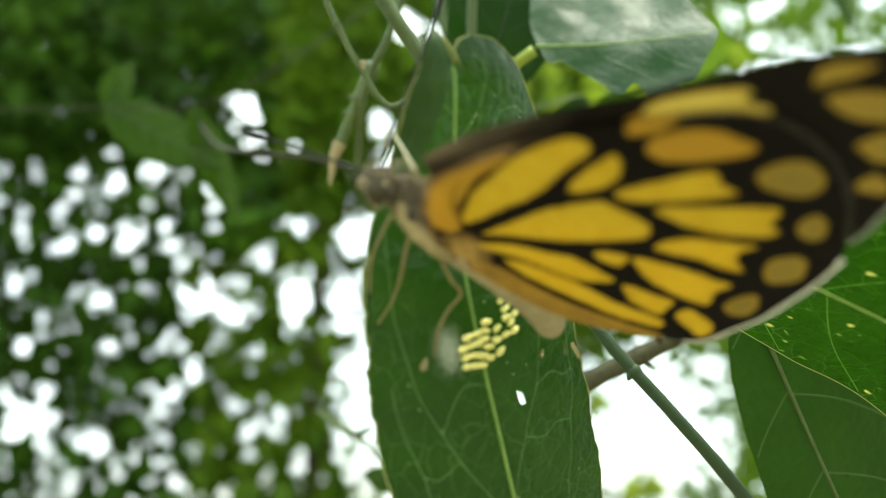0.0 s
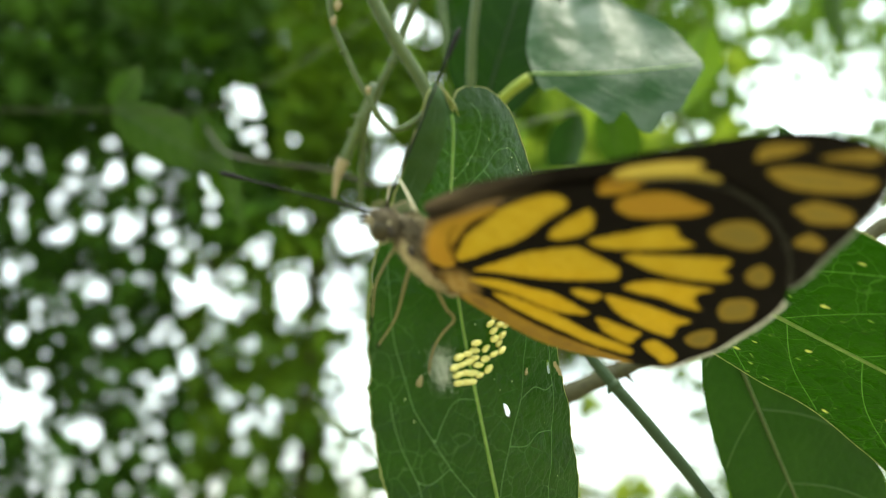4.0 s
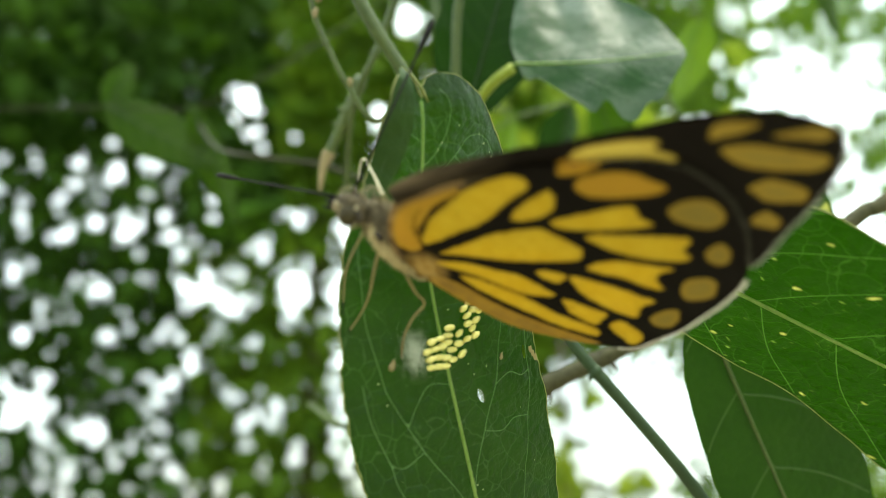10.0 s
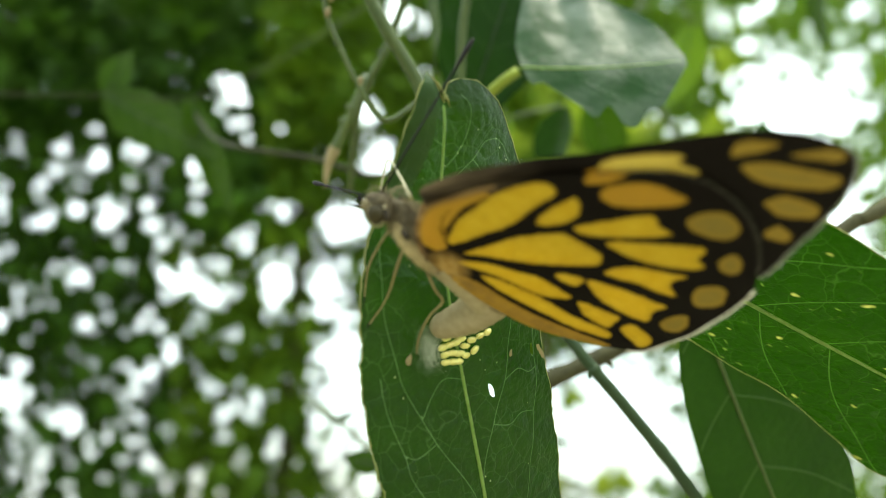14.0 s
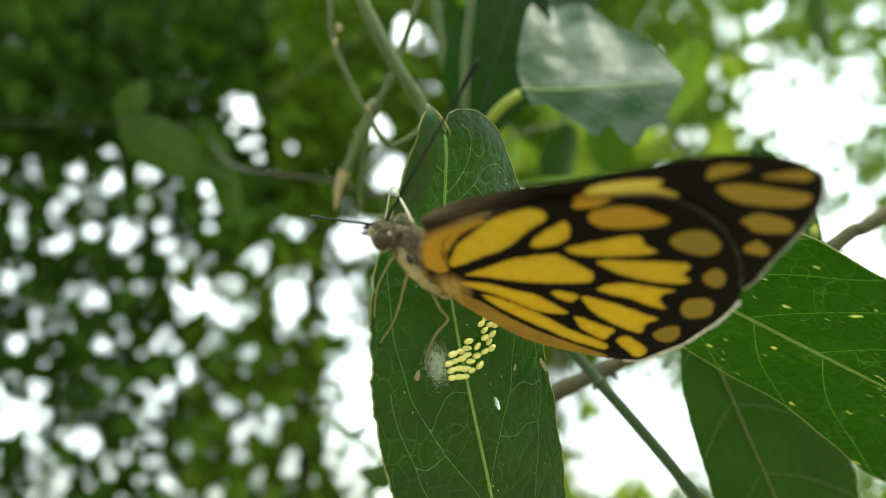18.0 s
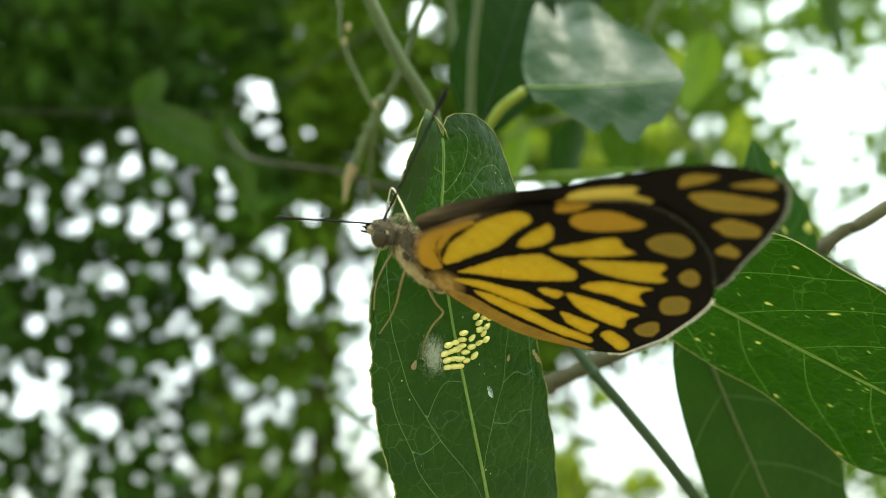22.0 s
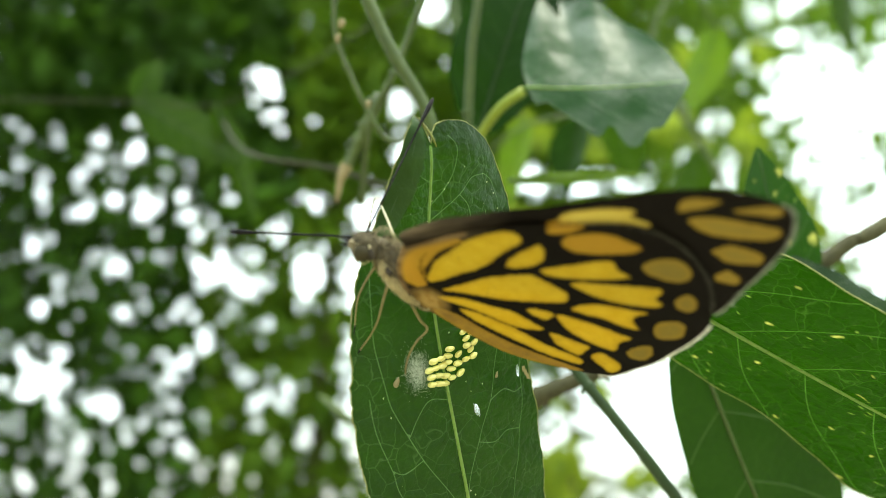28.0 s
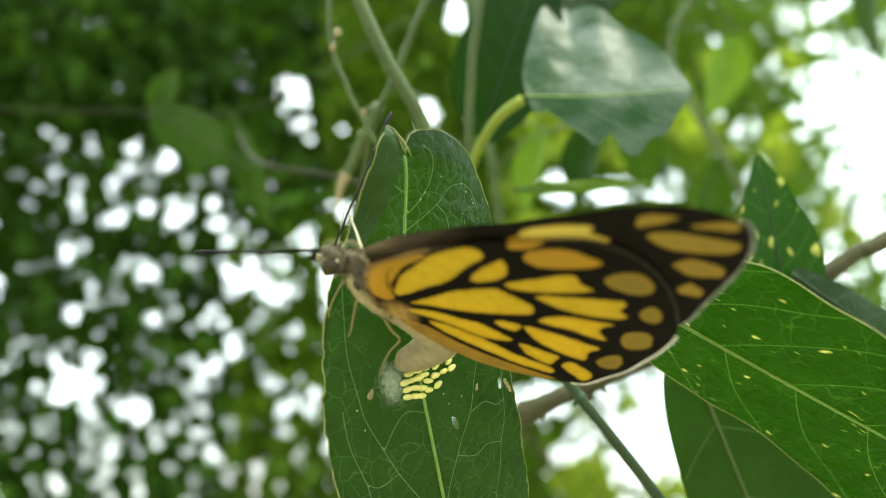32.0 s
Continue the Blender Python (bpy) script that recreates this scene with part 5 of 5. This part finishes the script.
def wing(name, edge, rows, root, mat, z0, brown, camber, label):
    outline = [tuple(p)[:2] for p in smooth_loop([(x, y, 0) for x, y in edge], 0.3)]
    bend = lambda x, y: z0 - camber * ((x - 12) / 14) ** 2 - camber * 0.5 * ((y + 4) / 10) ** 2 + 0.05 * np.sin(x * 1.1 + y)
    mesh, flat = plate(outline, 0.26, bend)
    d, tone = cells_of(flat, rows)
    for line, half in VEINS:
        line = [tuple(p)[:2] for p in smooth_loop([(x, y, 0) for x, y in line], 0.3, closed=False)]
        d = np.maximum(d, half - far_from(flat, line))
    channel(mesh, "cell", d)
    channel(mesh, "warm", (tone == 1) * 1.0)
    channel(mesh, "dull", np.choose(tone, (0.0, 0.0, 0.92, 1.1, 0.0, 0.0)))
    channel(mesh, "washed", (tone == 4) * 1.0)
    channel(mesh, "tawny", (tone == 5) * 1.0)
    channel(mesh, "brown", brown(flat))
    channel(mesh, "pale", np.clip(1.3 - np.hypot((flat[:, 0] + 1.6) / 2.0, (flat[:, 1] + 2.6) / 2.2), 0, 1))
    rim = [p for p in outline if p[0] < 6 and p[1] > -1]
    near_rim = np.min(np.hypot(flat[:, :1] - np.array([p[0] for p in rim]), flat[:, 1:2] - np.array([p[1] for p in rim])), 1)
    channel(mesh, "rim", np.clip(1.5 - near_rim / 0.50, 0, 1) if name.endswith("hindwing") else np.zeros(len(flat)))
    ob = part(name, mesh, mat, root, label)
    return ob, outline, bend


def butterfly():
    rng = random.Random(3)
    root = new("butterfly")
    root.matrix_world = VIEW_AXES @ Matrix.LocRotScale(ROOT * MM, FLY.to_quaternion(), None)
    tagged(root, "yellow and black butterfly with folded wings laying eggs", "butterfly")
    base_brown = lambda f: np.clip(1 - np.hypot((f[:, 0] - 1) / 10, (f[:, 1] - 6.5) / 4.0), 0, 1) * 1.0
    near_root = lambda f: np.clip(1 - np.hypot((f[:, 0] - 1) / 9, (f[:, 1] - 5.5) / 1.6), 0, 1)
    hind, edge, bend = wing("hindwing", HIND_EDGE, HIND_CELLS, root, WING, 0.0, near_root, 0.5, "yellow hindwing with black veins and margin spots")
    fore, fore_edge, fore_bend = wing("forewing", FORE_EDGE, FORE_CELLS, root, FOREWING, -0.35, base_brown, 0.5, "black-tipped forewing with yellow streaks")
    wing("far_hindwing", [(x * 0.985, y * 0.985 + 0.05) for x, y in HIND_EDGE], HIND_CELLS, root, WING, -1.2, near_root, 0.4, "yellow hindwing of the far side")
    wing("far_forewing", [(x * 0.985, y * 0.985 - 0.05) for x, y in FORE_EDGE], FORE_CELLS, root, FOREWING, -0.85, base_brown, 0.4, "forewing of the far side")
    low = [p for p in edge if p[1] < -10.8 and p[0] > 9.5]
    low.sort(key=lambda p: -p[0] + p[1] * 0.3)
    verts, faces = [], []
    for k, (x, y) in enumerate(low[:-1]):
        for _ in range(18):
            s = rng.random()
            x1, y1 = low[k + 1]
            p = Vector((x + (x1 - x) * s, y + (y1 - y) * s, 0))
            out = Vector((p.x - 10, p.y + 3, 0)).normalized()
            p.z = float(bend(np.array([p.x]), np.array([p.y]))[0])
            w = Vector((-out.y, out.x, 0)) * 0.035
            l = out * rng.uniform(0.12, 0.38) + Vector((rng.gauss(0, 0.06), rng.gauss(0, 0.06), rng.gauss(0, 0.08)))
            n = len(verts)
            verts += [p - w - out * 0.08, p + w - out * 0.08, p + l]
            faces.append((n, n + 1, n + 2))
    mesh = bpy.data.meshes.new("fringe")
    mesh.from_pydata([tuple(v * MM) for v in verts], [], faces)
    part("fringe", mesh, FRINGE, hind, "white hairy wing fringe")
    side = [p for p in edge if -9.5 < p[1] < 4.6 and p[0] > 14]
    verts, faces = [], []
    for x, y in side:
        for _ in range(6):
            p = Vector((x + rng.gauss(0, 0.12), y + rng.gauss(0, 0.12), float(bend(np.array([x]), np.array([y]))[0]) + 0.03))
            out = Vector((x - 8, y * 0.6 + 3, 0)).normalized()
            w = Vector((-out.y, out.x, 0)) * 0.05
            n = len(verts)
            verts += [p - w - out * 0.05, p + w - out * 0.05, p + out * rng.uniform(0.03, 0.18)]
            faces.append((n, n + 1, n + 2))
    mesh = bpy.data.meshes.new("outer_fringe")
    mesh.from_pydata([tuple(v * MM) for v in verts], [], faces)
    part("outer_fringe", mesh, GREY_FRINGE, hind, "thin grey fringe of the outer margin")
    outer = [p for p in fore_edge if p[0] > 22.4 and -10.2 < p[1] < 1.2]
    verts, faces = [], []
    for x, y in outer:
        for _ in range(12):
            p = Vector((x + rng.gauss(0, 0.10), y + rng.gauss(0, 0.10), float(fore_bend(np.array([x]), np.array([y]))[0]) + 0.03))
            out = Vector((0.80, -0.60, 0))
            w = Vector((0.60, 0.80, 0)) * 0.035
            n = len(verts)
            verts += [p - w - out * 0.05, p + w - out * 0.05, p + out * rng.uniform(0.05, 0.26)]
            faces.append((n, n + 1, n + 2))
    mesh = bpy.data.meshes.new("tip_fringe")
    mesh.from_pydata([tuple(v * MM) for v in verts], [], faces)
    part("tip_fringe", mesh, SILVER_FRINGE, fore, "pale grey fringe of the wing tip")
    # body
    th = [own(p) for p in ((-2.9, 77.2, 0.2), (1.6, 78.6, -5.0))]
    mid = (th[0] + th[1]) / 2
    part("thorax", blob(mid, th[1] - th[0], 4.2, 1.9, 0.3, 1.0, 20, 22), FUR, root, "furry grey-brown thorax")
    belly = Vector((-0.62, -0.25, -0.55))
    part("belly", blob(own(Vector((-0.5, 77.7, -2.5)) + belly), th[1] - th[0], 3.3, 1.25, 0.35, 5.0, 16, 18), BUFF, root, "buff furry underside")
    hd = own((-4.3, 76.9, 0.25))
    part("head", blob(hd, own((-3.2, 77, -0.6)) - hd, 1.45, 1.35, 0.2, 2.0, 14, 16), FUR, root, "furry head")
    for y, toward in ((75.72, -1), (78.1, 1)):
        c = own((-4.62, y, -0.45))
        eye = part("eye", blob(c, own((-4.75, y + toward, -0.5)) - c, 0.56, 0.80, 0, 0, 14, 20), EYE, root, "smooth olive-grey compound eye")
        ring = [own((-4.62 + 0.74 * math.cos(a) - 0.10 * math.sin(a), y + 0.12 * toward, -0.45 + 1.0 * math.sin(a))) for a in np.linspace(1.9, 5.6, 16)]
        part("eye_rim", tube(ring, 0.055, 6), PALE_FUR, eye, "pale scaled rim of the eye")
        part("cheek_patch", blob(own((-3.82, y + 0.05 * toward, -0.30)), own((0, 0, 1.0)) - own((0.25, 0, 0)), 0.75, 0.30, 0.08, y, 10, 10), DARK_FUR, root, "black scaled patch behind the eye")
        part("cheek_spot", blob(own((-3.84, y + 0.25 * toward, 0.17)), own((0, 0, 1.0)) - own((0, 0, 0)), 0.24, 0.16, 0.03, y, 8, 8), PALE_FUR, root, "white spot behind the eye")
        part("side_spot", blob(own((-2.1, y + 0.1 * toward, -2.2)), own((0.6, 0, -1.0)) - own((0, 0, 0)), 0.5, 0.3, 0.06, y, 8, 8), DARK_FUR, root, "black spot on the flank")
    for n, (axis_a, axis_b, c, r, count, length, lean_to, mat, label) in enumerate((
            (th[0], th[1], mid, 1.9, 2600, 0.60, (1.6, 0, -1.2), FUR, "short grey-brown fur"),
            (th[0], th[1], mid, 1.95, 2600, 0.60, (1.8, 0, -1.3), BUFF, "buff fur on the underside"),
            (th[0], th[1], mid, 1.9, 1700, 0.6, (1.4, -0.3, -0.8), DARK_FUR, "dark fur along the side"),
            (hd, own((-3.2, 77, -0.6)), hd, 1.35, 520, 0.42, (-0.9, 0.2, 0.4), DARK_FUR, "dark head bristles"),
            (hd, own((-3.2, 77, -0.6)), hd, 1.35, 320, 0.40, (-0.5, 0.3, 0.8), FUR, "short head fur"),
            (hd, own((-3.2, 77, -0.6)), hd + (own((0, 0, 0.75)) - own((0, 0, 0))), 1.0, 320, 0.28, (-0.2, 0, 0.9), PALE_FUR, "pale crest of the head"),
            (th[0], th[1], own((-2.5, 76.6, 0.9)), 0.9, 380, 0.32, (0.9, -0.2, 0.2), PALE_FUR, "pale collar of long scales"))):
        pl, nm = [], []
        d = (axis_b - axis_a).normalized()
        half = 4.2 if c is mid else 1.2
        for _ in range(count):
            a, h = rng.uniform(0, 6.283), rng.uniform(-0.95, 0.95)
            x = d.cross(Vector((0.3, 0.2, 0.9))).normalized()
            y = d.cross(x)
            nn = (x * math.cos(a) + y * math.sin(a)) * math.sqrt(1 - h * h)
            low = (FLY.to_3x3() @ nn).dot(Vector((-0.75, 0.0, -0.66)))
            if (mat is BUFF and abs(low) < 0.4) or (mat is DARK_FUR and c is mid and abs(low - 0.02) > 0.58):
                continue
            pl.append(c + d * h * half + nn * r * 0.97)
            nm.append((nn + d * h).normalized())
        lean = (FLY_INV.to_3x3() @ Vector(lean_to)).normalized()
        part("fur", fur(pl, nm, length, 0.055, lean, n + 1, 0.3), mat, root, label)
    for dx, dz, y in ((-1.0, 0.55, 76.0), (-1.15, 0.15, 76.2), (-0.9, 0.8, 77.4)):
        a = own((-5.0, y + 0.3, 0.1 + dz * 0.5))
        b = own((-5.0 + dx * 1.15, y, 0.25 + dz * 1.1))
        palp = part("palp", tube([a, (a + b) / 2, b], [0.30, 0.24, 0.10], 8), PALE_FUR, root, "pale bristly palp")
        part("palp_tip", tube([a * 0.25 + b * 0.75, b, b * 1.3 - a * 0.3], [0.21, 0.15, 0.03], 7), BLACK, palp, "black tip of the palp")
    # legs
    legs = (
        ("pale folded foreleg", PALE_LEG, ((-1.7, 77.0, 1.2), (-2.6, 79.5, 3.2), (-3.7, 82.0, 5.0), (-4.3, 82.3, 3.0), (-4.9, 82.3, 0.2)), 0.10),
        ("tan middle leg", LEG, ((-2.3, 78.0, -3.4), (-2.9, 79.5, -5.0), (-3.6, 81.6, -7.2), (-4.4, 82.6, -8.8), (-5.7, 82.5, -10.6)), 0.13),
        ("tan middle leg", LEG, ((-3.4, 78.4, -1.5), (-4.6, 79.6, -3.2), (-5.6, 81.0, -5.2), (-6.0, 81.6, -8.0)), 0.11),
        ("tan hind leg", LEG, ((-0.2, 79.0, -5.4), (0.6, 80.2, -7.2), (1.3, 81.3, -8.3), (0.2, 82.2, -9.6), (-0.7, 83.3, -11.3), (-1.1, 84.7, -13.2), (-0.9, 85.8, -14.8)), 0.125),
    )
    for label, mat, pts, r in legs:
        pts = [own(p) for p in pts]
        line = smooth_loop(pts, 0.3, closed=False)
        leg = part("leg", tube(line, [r * (1.25 - 0.6 * i / len(line)) for i in range(len(line))], 7), mat, root, label)
        e, d = pts[-1], (pts[-1] - pts[-2]).normalized()
        part("foot", tube([e - d * 0.2, e + d * 0.5, e + d * 0.9], [r * 0.8, r * 0.55, 0.04], 6), BLACK if mat is LEG else LEG, leg, "dark clawed foot")
    return root


FLY_OB = butterfly()


def antenna(label, at, length):
    """A straight feeler along its own +z, black with a flattened club."""
    ob = part("antenna", tube([(0, 0, length * s) for s in (0, 0.3, 0.6, 0.78, 0.84, 0.92, 0.98, 1.0)], [0.13, 0.11, 0.10, 0.11, 0.19, 0.27, 0.22, 0.05], 8), BLACK, FLY_OB, label)
    ob.location = own(at) * MM
    return ob


def abdomen():
    """The soft hind body, curved forward towards its tip; its own origin is where it joins the thorax."""
    turn = FLY_INV.to_3x3()

    def stretch(points, r0, r1, bulge, end):
        line = smooth_loop(points, 0.35, closed=False)
        n = len(line) - 1
        rad = [(r0 + (r1 - r0) * i / n + bulge * math.sin(math.pi * i / n)) * (1 + 0.03 * math.sin(i * 2.4)) for i in range(n + 1)]
        for k, f in enumerate(end):
            rad[n - k] *= f
        return tube([turn @ p for p in line], rad, 20)

    front = part("abdomen", stretch(((-0.3, -0.4, 0.3), (1.4, 0.9, -0.7), (3.1, 2.2, -1.9), (4.5, 3.7, -3.3), (4.9, 4.2, -3.8)), 1.2, 2.0, 0.2, (0.5, 0.85)), ABDOMEN, FLY_OB, "pale buff abdomen")
    front.location = own((1.2, 78.4, -4.9)) * MM
    rear = part("abdomen_tip", stretch(((0.7, -0.5, 0.4), (-0.2, 0.4, -0.4), (-1.6, 1.5, -1.5), (-3.4, 2.5, -2.4), (-5.4, 3.4, -3.1)), 2.05, 0.95, 0.3, (0.35, 0.7, 0.88)), ABDOMEN, front, "tapering abdomen tip laying eggs")
    rear.location = turn @ (Vector((4.5, 3.7, -3.3)) * MM)
    return front, rear


FEELER_UP = antenna("black upright antenna with a slim club", (-4.3, 76.5, 1.3), 17.0)
FEELER_OUT = antenna("thin black antenna held forward", (-4.9, 76.5, 1.1), 15.0)
ABDOMEN_OB, TIP_OB = abdomen()


def aim(at, direction):
    """The pose of a feeler that points along a direction of the camera-view axes."""
    d = FLY_INV.to_3x3() @ Vector(direction)
    m = d.to_track_quat("Z", "Y").to_matrix().to_4x4()
    m.translation = own(at) * MM
    return m


def swing(angle, at):
    """The abdomen or its tip turned about its joint, in the plane of the leaf: 0 laying, larger values stretched out and tucked behind the wing."""
    n = FLY_INV.to_3x3() @ Vector((0.57, -0.81, 0.10)).normalized()
    m = Matrix.Rotation(radians(angle), 3, n).to_4x4()
    m.translation = at * MM
    return m


UP_ROWS = (
    (0, 0.3391, 0.3241, 0.8832),
    (3, 0.4000, 0.0900, 0.9120),
    (3.5, 0.4000, 0.0843, 0.9120),
    (6, 0.4164, 0.1795, 0.8913),
    (9, 0.4306, 0.1710, 0.8862),
    (11, 0.4498, 0.0913, 0.8884),
    (13, 0.4583, 0.1883, 0.8686),
    (14.5, 0.5110, 0.1629, 0.8440),
    (17, 0.4862, 0.2689, 0.8315),
    (19, 0.4037, -0.6727, 0.6201),
    (20, 0.3736, -0.6512, 0.6606),
    (21, 0.3780, -0.6668, 0.6423),
    (23, 0.3992, -0.6738, 0.6218),
    (25, 0.3943, -0.6770, 0.6215),
    (28, 0.3842, 0.4248, 0.8197),
    (30, 0.3190, 0.4872, 0.8129),
    (31, 0.3474, 0.4564, 0.8192),
    (32, 0.3171, 0.5010, 0.8052),
)
OUT_ROWS = (
    (0, -0.7511, 0.5618, 0.3468),
    (3.5, -0.9238, 0.2359, 0.3017),
    (6, -0.9053, 0.3837, 0.1823),
    (9, -0.8540, 0.4817, 0.1965),
    (11, -0.8362, 0.4971, 0.2316),
    (13, -0.7807, 0.6052, 0.1555),
    (14.5, -0.3429, 0.9214, 0.1831),
    (17, -0.5787, 0.8067, 0.1196),
    (19, -0.4972, 0.8588, 0.1230),
    (20, -0.7098, 0.6998, 0.0807),
    (21, -0.8123, 0.5747, 0.0994),
    (23, -0.7812, 0.6195, 0.0777),
    (25, -0.8944, 0.4421, 0.0681),
    (28, -0.9129, 0.4054, 0.0475),
    (30, -0.9423, 0.3344, 0.0173),
    (32, -0.9419, 0.3360, 0.0038),
)
# The butterfly leans a little as it lays: seconds and degrees about its own axes; then the share of a small shift that
# fits the wings to the camera's view.
SWAY = (
    (0, 0.20, -0.13, 0.22), (0.5, -0.33, -0.40, 0.06), (1, -0.28, -0.33, 0.21), (1.5, -0.42, -0.23, -0.34),
    (2, -0.36, -0.38, 0.08), (2.5, -0.04, 0.12, -0.25), (3, 0.13, -0.18, 0.23), (3.5, -0.02, -0.14, 0.31),
    (5.5, 0.07, 0.00, 0.04), (6, -0.30, -0.18, 0.05), (6.5, -0.46, -0.28, 0.22), (7, -0.21, -0.17, 0.21),
    (7.5, -0.37, -0.20, 0.07), (8, -0.32, -0.27, 0.18), (8.5, 0.21, 0.16, -0.03), (9, 0.30, 0.20, -0.03),
    (9.5, 0.11, 0.00, 0.07), (10, 0.20, 0.08, 0.01), (10.5, -0.27, -0.04, -0.07), (11, -0.09, -0.06, 0.06),
    (11.5, -0.47, -0.23, 0.00), (12, -0.05, 0.03, -0.14), (12.5, -0.42, -0.09, -0.04), (13, 0.46, 0.36, -0.22),
    (13.5, 0.32, 1.46, -1.72), (14, -0.49, 0.14, -0.72), (14.5, -0.07, 0.52, -0.61), (16.5, 0.27, 0.40, -0.19),
    (17, -0.32, 0.15, -0.15), (17.5, -0.34, 0.13, -0.22), (18, 0.33, 0.18, -0.03), (18.5, 0.08, -0.05, 0.12),
    (19, -0.04, 0.10, 0.03), (19.5, -0.52, -0.47, 0.22), (20, -0.46, -0.40, 0.37), (20.5, 0.01, -0.33, 0.35),
    (21, -0.21, -0.73, 0.42), (21.5, 0.51, 0.09, 0.07), (22, 0.42, 0.16, 0.07), (22.5, 0.58, 0.36, 0.01),
    (23, -0.10, 0.06, -0.07), (23.5, 0.28, 0.19, -0.01), (24, 0.40, 0.26, 0.15), (24.5, 0.29, 0.02, 0.17),
    (25, 0.05, -0.36, 0.35), (25.5, 0.16, 0.09, 0.06), (27.5, 0.80, 0.56, 0.06), (28, 0.98, 0.66, -0.74),
    (28.5, 1.36, 0.44, -1.14), (29, 1.00, -0.50, -1.95), (29.5, 1.80, 0.75, -0.90), (30, 3.48, 1.55, -1.42),
    (30.5, 2.94, 1.43, -1.43), (31, 2.96, 1.31, -1.68), (31.5, 2.73, 1.13, -1.58), (32, 3.40, 1.48, -1.47),
)
VIEW_SHIFT = {29.5: 0.5, 30: 1.0, 30.5: 1.0, 31: 1.0, 31.5: 1.0, 32: 1.0}
# Seconds, turn of the abdomen, turn of its tip.
ABDOMEN_ROWS = ((0, 6, 86), (0.4, 18, 84), (0.9, 38, 80), (12.0, 38, 80), (12.4, 12, 84), (12.7, 2, 50), (13.0, 0, 6), (14.0, 0, 0), (15.5, 0, 6), (16.5, 3, 60), (16.8, 4, 80), (17.0, 6, 86), (17.6, 8, 86), (18.1, 38, 80), (29.4, 38, 80), (29.7, 4, 70), (30.0, 0, 6), (31.0, 0, 0), (32.0, 0, 3))


def motions():
    rest, hold = FLY_OB.matrix_world.copy(), Matrix.Translation(own((-1.5, 82.0, -6.0)) * MM)
    walk(FLY_OB, [(t, rest @ Matrix.Translation(Vector((-0.57, -0.45, -0.50)) * MM * VIEW_SHIFT.get(t, 0.0)) @ hold @ pose(0, 0, 0, *turn) @ hold.inverted()) for t, *turn in SWAY])
    walk(FEELER_UP, [(t, aim((-4.3, 76.5, 1.3), d)) for t, *d in UP_ROWS])
    walk(FEELER_OUT, [(t, aim((-4.9, 76.5, 1.1), d)) for t, *d in OUT_ROWS])
    joint = FLY_INV.to_3x3() @ Vector((4.5, 3.7, -3.3))
    walk(ABDOMEN_OB, [(t, swing(a, own((1.2, 78.4, -4.9)))) for t, a, _ in ABDOMEN_ROWS])
    curl, reach = FLY_INV.to_3x3() @ Vector((-5.4, 3.4, -3.1)), FLY_INV.to_3x3() @ Vector((2.9, 3.9, -5.4))
    hinge = curl.cross(reach).normalized()
    rows = []
    for t, _, b in ABDOMEN_ROWS:
        m = Matrix.Rotation(curl.angle(reach) * b / 86, 3, hinge).to_4x4()
        m.translation = joint * MM
        rows.append((t, m))
    walk(TIP_OB, rows)


motions()
